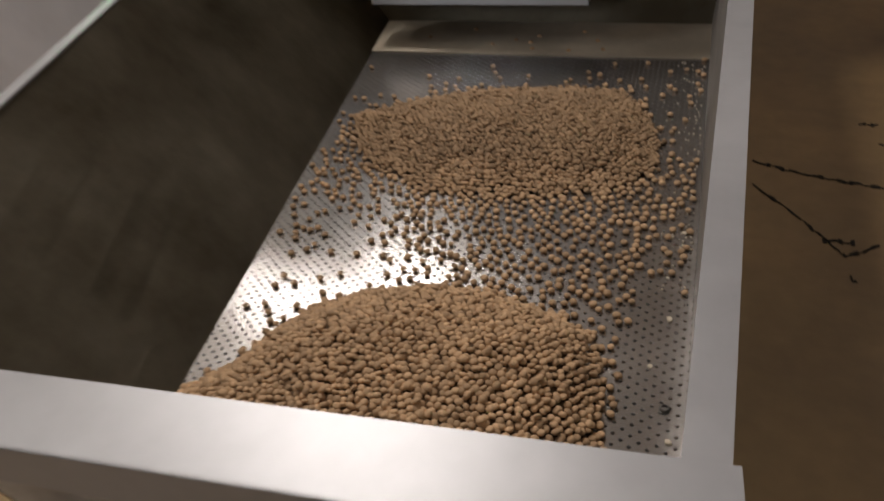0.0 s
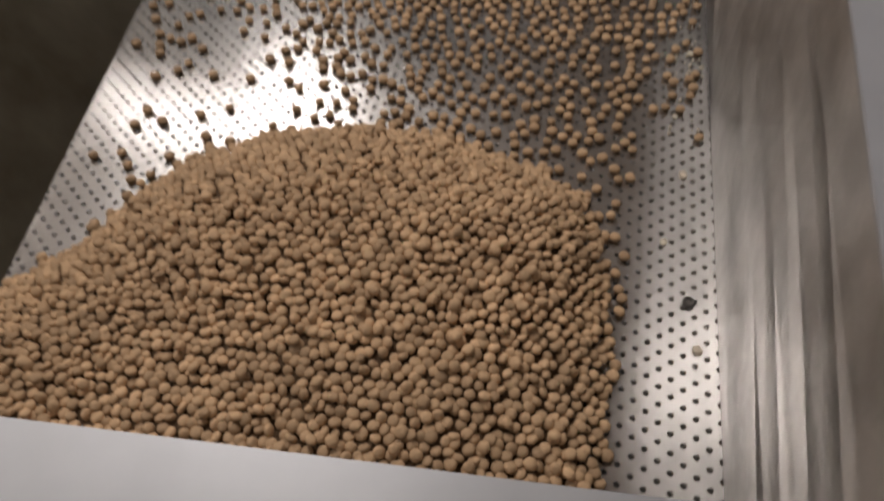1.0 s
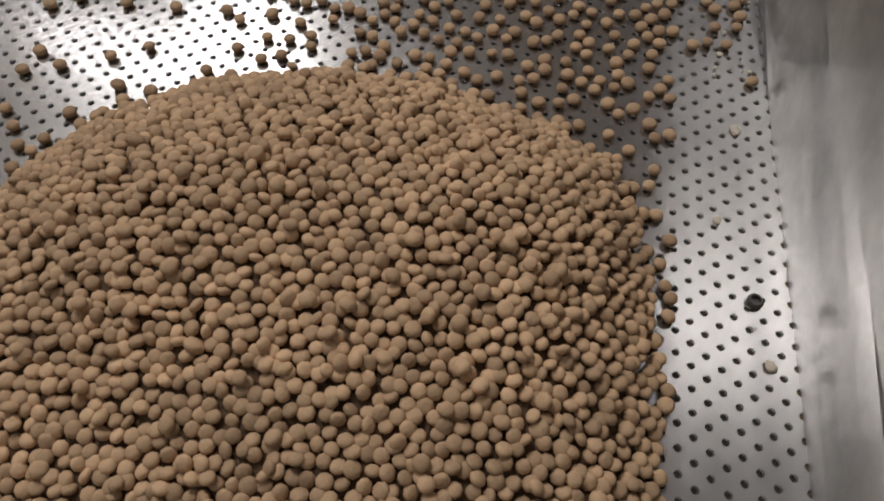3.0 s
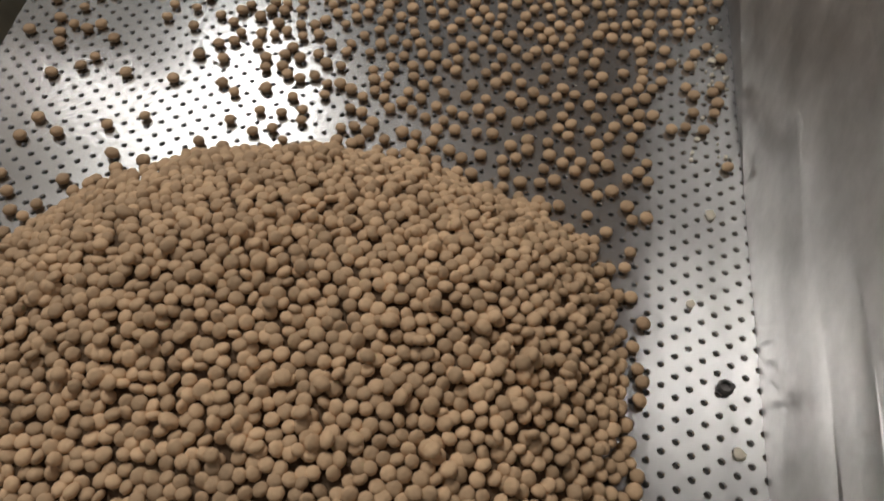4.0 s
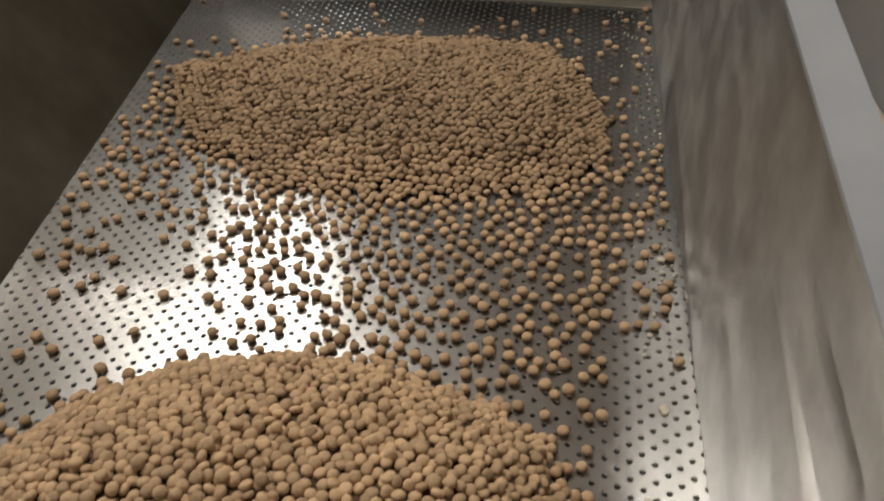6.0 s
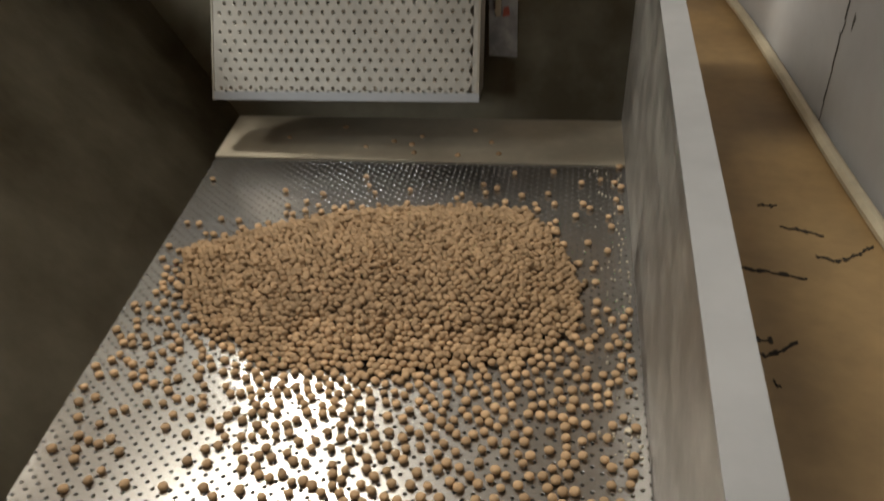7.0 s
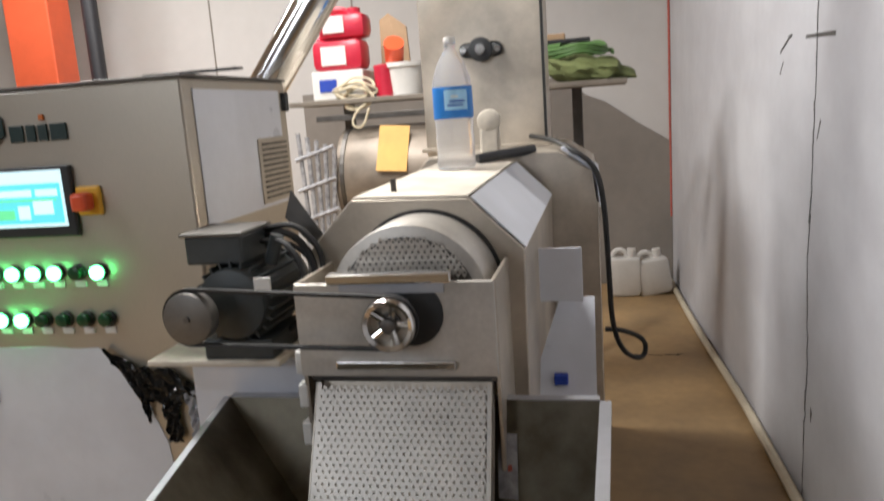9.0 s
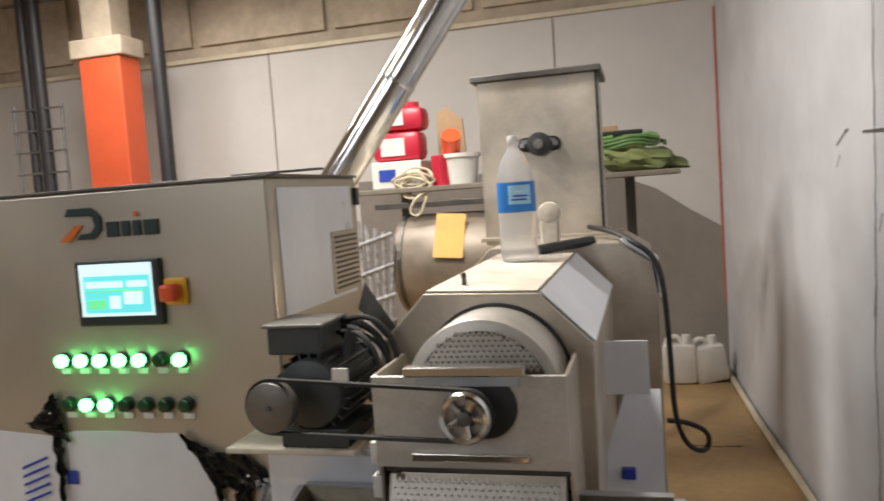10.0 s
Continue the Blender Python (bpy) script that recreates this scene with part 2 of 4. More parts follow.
def sweep(points, r, seg=8, rounds=3, bm=None):
    """A round cord along smoothed points."""
    bm = bm or bmesh.new()
    pts = [Vector(p) for p in points]
    for _ in range(rounds):
        q = [pts[0]]
        for a, b in zip(pts, pts[1:]):
            q += [a * 0.75 + b * 0.25, a * 0.25 + b * 0.75]
        pts = q + [pts[-1]]
    rings, up = [], Vector((0.3, 0.2, 1)).normalized()
    for i, p in enumerate(pts):
        t = (pts[min(i + 1, len(pts) - 1)] - pts[max(i - 1, 0)]).normalized()
        u = t.cross(up)
        u = u.normalized() if u.length > 1e-4 else t.orthogonal().normalized()
        w = t.cross(u).normalized()
        up = -w if w.dot(up) < 0 else w
        rings.append([bm.verts.new(p + r * (math.cos(2 * math.pi * k / seg) * u + math.sin(2 * math.pi * k / seg) * w)) for k in range(seg)])
    for a, b in zip(rings, rings[1:]):
        for k in range(seg):
            bm.faces.new((a[k], a[(k + 1) % seg], b[(k + 1) % seg], b[k]))
    bm.faces.new(rings[0][::-1])
    bm.faces.new(rings[-1])
    return bm


def perforated(inside, x0, x1, y0, y1, a, b, r, depth, place=Matrix()):
    """A sheet with staggered round holes, punched through with a dimpled edge, as (vertices, faces).
    a: spacing within a row, b: twice the spacing of the rows. inside(x, y) keeps a hole's cell."""
    verts, faces = [], []
    cell = [(a / 2, 0), (a / 4, b / 4), (0, b / 2), (-a / 4, b / 4), (-a / 2, 0), (-a / 4, -b / 4), (0, -b / 2), (a / 4, -b / 4)]
    ring = [(math.cos(k * math.pi / 4), math.sin(k * math.pi / 4)) for k in range(8)]
    j = 0
    y = y0
    while y <= y1:
        x = x0 + (a / 2 if j % 2 else 0)
        while x <= x1:
            if inside(x, y):
                o = len(verts)
                verts += [(x + u, y + v, 0) for u, v in cell]
                verts += [(x + r * 1.6 * c, y + r * 1.6 * q, 0) for c, q in ring]
                verts += [(x + r * c, y + r * q, -0.0007) for c, q in ring]
                verts += [(x + r * 0.95 * c, y + r * 0.95 * q, -depth) for c, q in ring]
                for lev in (0, 8, 16):
                    for k in range(8):
                        n = (k + 1) % 8
                        faces.append((o + lev + k, o + lev + n, o + lev + 8 + n, o + lev + 8 + k))
            x += a
        y += b / 2
        j += 1
    # neighbouring cells share their corners
    seen, order, index = {}, [], []
    for v in verts:
        key = (round(v[0] * 2e4), round(v[1] * 2e4), round(v[2] * 1e5))
        if key not in seen:
            seen[key] = len(order)
            order.append(v)
        index.append(seen[key])
    faces = [tuple(index[i] for i in f) for f in faces]
    return [tuple(place @ Vector(v)) for v in order], faces


# ---------------------------------------------------------------- the hall
def wall_x(y):
    """The right wall's face."""
    return 0.655 - 0.042 * (y - 3.0)


def hall():
    BACK = 6.1
    floor_ob = part("floor", box(-6, -4, GROUND - 0.1, 2.2, BACK + 0.2, GROUND, 0), FLOOR)
    tagged(floor_ob, "worn ochre concrete factory floor with dark cracks", "floor", kind="structure")
    ceiling = part("ceiling", box(-6, -4, CEIL, 2.2, BACK + 0.2, CEIL + 0.1, 0), CONCRETE)
    tagged(ceiling, "stained brown concrete factory ceiling", "ceiling", kind="structure")
    w = part("wall_right", plate([(wall_x(-4), -4, GROUND), (wall_x(BACK), BACK, GROUND), (wall_x(BACK), BACK, CEIL), (wall_x(-4), -4, CEIL)], 0.12), WALL_R)
    tagged(w, "patched white plaster wall with grey stains", "wall", kind="structure")
    w = part("wall_back", box(-6, BACK, GROUND, wall_x(BACK), BACK + 0.12, 2.06, 0), WALL_B)
    tagged(w, "pale panelled back wall of the hall", "wall", kind="structure")
    for x in (-4.35, -2.9, -1.75, -0.6):
        part("panel_joint", box(x, BACK - 0.004, GROUND, x + 0.012, BACK, 2.05, 0), WALL_LOW, w)
    part("panel_cap", box(-6, BACK - 0.03, 2.04, wall_x(BACK), BACK, 2.075, 0.002), TRIM, w)
    beam = part("wall_upper", box(-6, BACK + 0.02, 2.075, wall_x(BACK), BACK + 0.14, CEIL, 0), CONCRETE)
    tagged(beam, "stained bare concrete above the wall panels", "wall", kind="structure")
    for i in range(5):
        part("panel", box(-5.9 + i * 1.2, BACK - 0.02, 2.17, -4.78 + i * 1.2, BACK + 0.02, 2.72, 0.004), CONCRETE, beam)
    low_band = part("wall_lower", plate([(x, BACK - 0.004, z) for x, z in ((-2.2, GROUND), (wall_x(BACK) - 0.003, GROUND), (wall_x(BACK) - 0.003, 0.42), (0.52, 0.44), (0.30, 0.58), (0.08, 0.74), (-0.06, 0.80), (-0.2, 0.93), (-2.2, 0.95))], 0.008), WALL_LOW)
    tagged(low_band, "darker grey lower band of the back wall with a slanting top", "wall", kind="structure")
    w = part("wall_left", box(-6.1, -4, GROUND, -6, BACK, CEIL, 0), WALL_B)
    tagged(w, "pale side wall of the hall", "wall", kind="structure")
    # unseen wall added behind the camera, dark so the tray's steel reflects dark
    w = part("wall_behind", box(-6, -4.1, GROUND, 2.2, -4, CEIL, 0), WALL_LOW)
    tagged(w, "unseen dark grey wall closing the hall behind the camera", "wall", kind="structure")
    # corner line and skirting pipes
    bm = rod((wall_x(BACK) - 0.008, BACK - 0.008, -0.1), (wall_x(BACK) - 0.008, BACK - 0.008, 1.97), 0.008, 8)
    tagged(part("corner_trim", bm, RUST), "faded red pipe in the wall corner", "trim", kind="structure")
    bm = sweep([(wall_x(y) - 0.03 - 0.008 * math.sin(y * 3), y, GROUND + 0.025 + 0.01 * math.sin(2 * y)) for y in (6.08, 5.0, 4.4, 3.8, 3.2, 2.6, 2.0, 1.4, 0.6, -0.5)], 0.018, 8, 2)
    tagged(part("skirting_pipe", bm, TRIM, smooth=True), "cream pipe lying along the foot of the wall", "trim", kind="structure")
    # marks on the wall
    rnd = random.Random(4)
    pts = [(2.93, 1.65), (2.94, 1.2), (2.95, 0.8), (2.97, 0.5), (3.0, 0.2), (2.98, -0.1), (3.0, -0.35), (3.01, -0.585)]
    bm = bmesh.new()
    for (ya, za), (yb, zb) in zip(pts, pts[1:]):
        n = 7
        for k in range(n):
            t0, t1 = k / n, (k + 1) / n
            y0, y1 = ya + (yb - ya) * t0 + rnd.uniform(-.008, .008), ya + (yb - ya) * t1
            z0, z1 = za + (zb - za) * t0, za + (zb - za) * t1
            wd = rnd.uniform(0.002, 0.007)
            plate([(wall_x(y0) - 0.001, y0, z0), (wall_x(y0 + wd) - 0.001, y0 + wd, z0), (wall_x(y1 + wd) - 0.001, y1 + wd, z1), (wall_x(y1) - 0.001, y1, z1)], 0.001, bm)
    tagged(part("wall_crack", bm, SCRATCH), "thin black crack running down the white wall", "wall crack", kind="structure")
    bm = plate([(wall_x(2.80) - 0.001, 2.80, 0.888), (wall_x(3.06) - 0.001, 3.06, 0.900), (wall_x(3.06) - 0.001, 3.06, 0.91), (wall_x(2.80) - 0.001, 2.80, 0.902)], 0.002)
    tagged(part("wall_scuff", bm, SCRATCH), "short dark scuff on the white wall", "wall mark", kind="structure")
    for (ya, za), (yb, zb), wd in (((3.335, 0.872), (3.238, 0.911), 0.006), ((3.24, 0.911), (3.20, 0.918), 0.009), ((2.905, 0.655), (2.935, 0.60), 0.007), ((2.99, 0.335), (2.97, 0.44), 0.009),
                                   ((2.93, -0.255), (2.94, -0.29), 0.014), ((3.30, 0.84), (3.34, 0.80), 0.005)):
        bm = plate([(wall_x(ya) - 0.001, ya, za), (wall_x(yb) - 0.001, yb, zb), (wall_x(yb) - 0.001, yb + wd * 0.4, zb + wd), (wall_x(ya) - 0.001, ya + wd, za + wd)], 0.001)
        tagged(part("wall_tick", bm, SCRATCH), "small black tick on the white wall", "wall mark", "wall ticks", kind="structure")
    # cracks in the floor
    rnd = random.Random(9)
    for line in ([(0.145, 2.32), (0.225, 2.285), (0.31, 2.258), (0.378, 2.245), (0.45, 2.225)], [(0.143, 2.215), (0.24, 2.09), (0.30, 1.995), (0.318, 1.966), (0.386, 2.014)],
                 [(0.435, 2.432), (0.48, 2.42), (0.524, 2.398)], [(0.487, 2.315), (0.53, 2.296), (0.575, 2.325), (0.62, 2.365)], [(0.401, 2.531), (0.447, 2.53)], [(0.278, 2.018), (0.34, 2.016)],
                 [(0.319, 1.90), (0.331, 1.886)], [(0.15, 4.47), (0.30, 4.46), (0.42, 4.47)]):
        bm = bmesh.new()
        for (xa, ya), (xb, yb) in zip(line, line[1:]):
            n = 8
            for k in range(n):
                t0, t1 = k / n, (k + 1) / n
                wd = rnd.uniform(0.002, 0.008) * (0.45 + 0.8 * abs(math.sin(k * 0.9 + xa * 40)))
                x0, x1 = xa + (xb - xa) * t0, xa + (xb - xa) * t1
                y0, y1 = ya + (yb - ya) * t0 + 0.003 * math.sin(9 * t0 + 60 * xa), ya + (yb - ya) * t1 + 0.003 * math.sin(9 * t1 + 60 * xa)
                plate([(x0, y0 - wd, GROUND + .0005), (x1, y1 - wd, GROUND + .0005), (x1, y1 + wd, GROUND + .0005), (x0, y0 + wd, GROUND + .0005)], 0.001, bm)
        tagged(part("floor_crack", bm, CRACK), "dark crack in the ochre factory floor", "floor crack", kind="structure")


# ---------------------------------------------------------------- the tray
TOP = 0.232


def left_x(y):
    return -0.399 - 0.124 * (y - 0.9)


def left_top(y):
    return -0.555 - 0.165 * (y - 0.9)


def right_top(y):
    return -0.0065 + 0.0255 * (y - 0.95)


def right_z(y):
    return 0.186 + 0.0546 * (y - 0.95)


def front_y(x):
    return 0.812 + 0.0617 * x


def front_z(x):
    return 0.1795 - 0.0107 * x


BACK_Y, BACK_TOP = 1.715, 1.815


def tray():
    t = thing("collecting_tray", "open stainless steel collecting tray with perforated floor", "tray")
    ye = BACK_Y
    # perforated floor
    part("perforated_floor", perforated(lambda x, y: left_x(y) - 0.004 < x < 0.003 and y > front_y(x) - 0.004, -0.5102, 0.004, 0.70, 1.603, 0.0126, 0.0102, 0.0011, 0.0016),
         PERF, t, "perforated steel sheet dusted with crumbs")
    part("plain_floor", plate([(left_x(1.60) - 0.004, 1.598, 0.0005), (0.003, 1.598, 0.0005), (0.003, ye + 0.002, 0.0005), (left_x(ye) - 0.004, ye + 0.002, 0.0005)], 0.0015), SOLID, t, "plain steel strip dusted with flour")
    fl, fr = front_y(left_x(0.75)), front_y(0)
    # unseen pan, added dark to paint the shade seen through the holes
    part("shade_pan", box(-0.50, 0.70, -0.075, 0.03, 1.76, -0.07, 0), DARK_STEEL, t)
    th = 0.0018
    # left wall, flaring out, with a soft bend at its foot
    def sheet(lo, hi, name, mat=STEEL_TRAY):
        bm = bmesh.new()
        n = 6
        rows = []
        for a, b in zip(lo, hi):
            rows.append([bm.verts.new(Vector(a).lerp(Vector(b), k / n)) for k in range(n + 1)])
        for ra, rb in zip(rows, rows[1:]):
            for k in range(n):
                bm.faces.new((ra[k], rb[k], rb[k + 1], ra[k + 1]))
        bmesh.ops.solidify(bm, geom=bm.faces[:], thickness=th)
        return part(name, bm, mat, t)
    ys = [fl, 0.95, 1.2, 1.45, ye]
    tops = [front_y(left_top(0.75)), 0.95, 1.2, 1.45, BACK_TOP]
    # left and back walls take the copy whose colour holds the shade
    sheet([(left_x(y), y, 0) for y in ys], [(left_top(y), y, z) for y, z in zip(tops, (front_z(left_top(0.75)), 0.193, 0.206, 0.218, TOP))], "wall_left", STEEL_SHADED)
    sheet([(0, y, 0) for y in (fr, 1.1, 1.4, ye)], [(right_top(y), y, right_z(y)) for y in (fr, 1.1, 1.4, BACK_TOP)], "wall_right")
    sheet([(x, front_y(x), 0) for x in (left_x(0.75), -0.2, 0)], [(x, front_y(x), front_z(x)) for x in (left_top(0.75), -0.25, right_top(fr))], "wall_front")
    sheet([(left_x(ye), ye, 0), (-0.2, ye, 0), (0, ye, 0)], [(left_top(BACK_TOP), BACK_TOP, TOP), (-0.3, BACK_TOP, TOP), (right_top(BACK_TOP), BACK_TOP, right_z(BACK_TOP))], "wall_back", STEEL_SHADED)
    # folded rims
    def rim(a, b, out, w, name, down=0.02):
        a, b, o = Vector(a), Vector(b), Vector(out)
        bm = plate([a, b, b + o * w, a + o * w], 0.002)
        plate([a + o * w, b + o * w, b + o * w - Vector((0, 0, down)), a + o * w - Vector((0, 0, down))], 0.002, bm)
        bmesh.ops.remove_doubles(bm, verts=bm.verts, dist=0.0001)
        return part(name, bm, STEEL_RIM, t, "bright folded steel rim")
    rim((left_top(0.75), front_y(left_top(0.75)), front_z(left_top(0.75))), (left_top(BACK_TOP), BACK_TOP, TOP), (-1, -0.16, 0), 0.012, "rim_left")
    rim((right_top(fr), fr, right_z(fr)), (right_top(BACK_TOP), BACK_TOP, right_z(BACK_TOP)), (1, 0, 0), 0.0205, "rim_right")
    rim((left_top(0.75) - 0.02, front_y(left_top(0.75) - 0.02), front_z(-0.55)), (0.014, front_y(0.014), front_z(0.014)), (0.06, -1, 0), 0.045, "rim_front", 0.03)
    rim((left_top(BACK_TOP), BACK_TOP, TOP), (right_top(BACK_TOP), BACK_TOP, right_z(BACK_TOP)), (0, 1, 0), 0.02, "rim_back")
    # worn sticker on the back wall
    sy = lambda z: BACK_Y + (BACK_TOP - BACK_Y) * z / TOP - 0.003
    sk = part("sticker", plate([(-0.166, sy(0.075), 0.075), (-0.131, sy(0.073), 0.073), (-0.133, sy(0.178), 0.178), (-0.160, sy(0.180), 0.180), (-0.168, sy(0.15), 0.15)], 0.001), STICKER, t, "worn grey-white sticker")
    part("sticker_mark", plate([(-0.150, sy(0.118) - 0.002, 0.118), (-0.141, sy(0.120) - 0.002, 0.120), (-0.143, sy(0.130) - 0.002, 0.130), (-0.149, sy(0.128) - 0.002, 0.128)], 0.0008), RUST, sk, "faded red print")
    # frame below
    for x in (-0.46, -0.02):
        for y in (0.80, 1.68):
            part("leg", box(x - 0.02, y - 0.02, GROUND, x + 0.02, y + 0.02, -0.07, 0.002), STEEL, t)
    # bolt near the right wall
    part("bolt", lathe([(0.0037, 0.0002), (0.0037, 0.0020), (0.0029, 0.0030), (0.0022, 0.0030), (0.0018, 0.0014)], 12), DARK_STEEL, t).location = (-0.016, 0.989, 0)


# ---------------------------------------------------------------- kibble
def pellet_mesh(seg=9):
    prof = [(0.0017, -0.0020), (0.0031, -0.0014), (0.0037, -0.0003), (0.0036, 0.0006), (0.0029, 0.0015), (0.0014, 0.0020)]
    verts = [(r * math.cos(2 * math.pi * k / seg), r * math.sin(2 * math.pi * k / seg), z) for r, z in prof for k in range(seg)]
    faces = [tuple(range(seg))[::-1], tuple(range((len(prof) - 1) * seg, len(prof) * seg))]
    for i in range(len(prof) - 1):
        for k in range(seg):
            n = (k + 1) % seg
            faces.append((i * seg + k, i * seg + n, (i + 1) * seg + n, (i + 1) * seg + k))
    return np.array(verts), faces


def smooth_mesh(name, verts, faces, mat):
    me = bpy.data.meshes.new(name)
    me.from_pydata(verts, [], faces)
    me.polygons.foreach_set("use_smooth", [True] * len(me.polygons))
    me.materials.append(mat)
    return me


def poly_dist(x, y, poly):
    """Signed distance to a closed outline, positive inside."""
    best, inside = 9.0, False
    for (x0, y0), (x1, y1) in zip(poly, poly[1:] + poly[:1]):
        dx, dy = x1 - x0, y1 - y0
        t = max(0, min(1, ((x - x0) * dx + (y - y0) * dy) / (dx * dx + dy * dy)))
        best = min(best, math.hypot(x - x0 - t * dx, y - y0 - t * dy))
        if (y0 > y) != (y1 > y) and x < x0 + (y - y0) / dy * dx:
            inside = not inside
    return best if inside else -best


NEAR = [(-0.62, 0.80), (-0.43, 0.90), (-0.40, 0.926), (-0.368, 0.966), (-0.351, 1.010), (-0.325, 1.046), (-0.285, 1.074), (-0.226, 1.091), (-0.165, 1.088), (-0.112, 1.070), (-0.076, 1.050), (-0.063, 1.010),
        (-0.058, 0.955), (-0.057, 0.55), (-0.62, 0.55)]
FAR = [(-0.436, 1.395), (-0.395, 1.318), (-0.366, 1.287), (-0.277, 1.243), (-0.20, 1.245), (-0.102, 1.262), (-0.046, 1.312), (-0.050, 1.39), (-0.077, 1.460), (-0.105, 1.494), (-0.16, 1.496), (-0.23, 1.492), (-0.29, 1.478), (-0.36, 1.446)]


def near_h(x, y):
    """A heap with its ridge at y = 1.0, sloping down towards the front wall."""
    d = poly_dist(x, y, NEAR)
    e = max(d, 0)
    top = 0.052 - 0.24 * max(0.0, 0.99 - y) - 0.05 * max(0.0, -0.12 - x)
    return d, max(top, 0.008) * (1 - math.exp(-e / 0.05)) + 0.0022 * math.sin(31 * x + 4) * math.sin(27 * y) * min(1, e / 0.05)


def far_h(x, y):
    d = poly_dist(x, y, FAR)
    return d, 0.026 * (1 - math.exp(-max(d, 0) / 0.07)) + 0.003 * math.sin(41 * x) * math.sin(33 * y + 1) * min(1, max(d, 0) / 0.05)


def random_turn(rnd, tilt):
    return (Euler((rnd.gauss(0, tilt), rnd.gauss(0, tilt), rnd.uniform(0, 6.28))).to_matrix())


def pile(name, height, bounds, seed, label, pick):
    rnd = random.Random(seed)
    base, bf = pellet_mesh()
    n = len(base)
    V, F, count, single = [], [], 0, []
    s = 0.0058
    x0, x1, y0, y1 = bounds
    for layer in (0, 1):
        j, y = 0, y0
        while y < y1:
            x = x0 + (s / 2 if j % 2 else 0) + layer * s * 0.37
            while x < x1:
                px, py = x + rnd.uniform(-.0014, .0014), y + rnd.uniform(-.0014, .0014)
                d, h = height(px, py)
                keep = d > 0 or (d > -0.007 and rnd.random() < 0.3)
                if layer == 1:
                    keep = d > 0.008 and rnd.random() < 0.10
                if keep and px > left_x(py) - h * 0.75 + 0.004:
                    m = np.array(random_turn(rnd, 0.38 if h > 0.008 else 0.22)) * rnd.uniform(0.78, 0.97) * (1.25 if rnd.random() < 0.012 else 1)
                    z = max(h, 0.0) + 0.0026 + (rnd.uniform(-.0008, .0008) if h > 0.006 else 0) + layer * 0.0024
                    if layer == 0 and len(single) < 300 and pick[0] < px < pick[1] and pick[2] < py < pick[3]:
                        single.append(Matrix.Translation((px, py, z)) @ Matrix(m.tolist()).to_4x4())
                        x += s
                        continue
                    V.append(base @ m.T + np.array((px, py, z)))
                    o = count * n
                    F.extend(tuple(i + o for i in f) for f in bf)
                    count += 1
                x += s
            y += s * 0.866
            j += 1
    ob = new(name, smooth_mesh(name, np.concatenate(V).tolist(), F, KIBBLE))
    tagged(ob, label, "kibble", kind="stuff")
    # sheet below the top layer; its dark colour paints the shade in the gaps
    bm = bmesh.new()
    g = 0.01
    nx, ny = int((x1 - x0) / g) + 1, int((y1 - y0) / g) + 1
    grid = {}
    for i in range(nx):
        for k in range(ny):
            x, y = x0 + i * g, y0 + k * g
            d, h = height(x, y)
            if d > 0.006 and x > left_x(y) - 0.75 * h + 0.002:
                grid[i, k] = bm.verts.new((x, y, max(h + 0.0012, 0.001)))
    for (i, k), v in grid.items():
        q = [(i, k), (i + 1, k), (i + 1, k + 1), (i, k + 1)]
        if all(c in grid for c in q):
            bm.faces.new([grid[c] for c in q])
    part("gap_shade_bed", bm, KIBBLE_GAP, ob, smooth=True)
    me = smooth_mesh("pellet", base.tolist(), bf, KIBBLE)
    for m in single:
        p = new("pellet", me)
        p.parent = ob
        p.matrix_world = m
    return ob


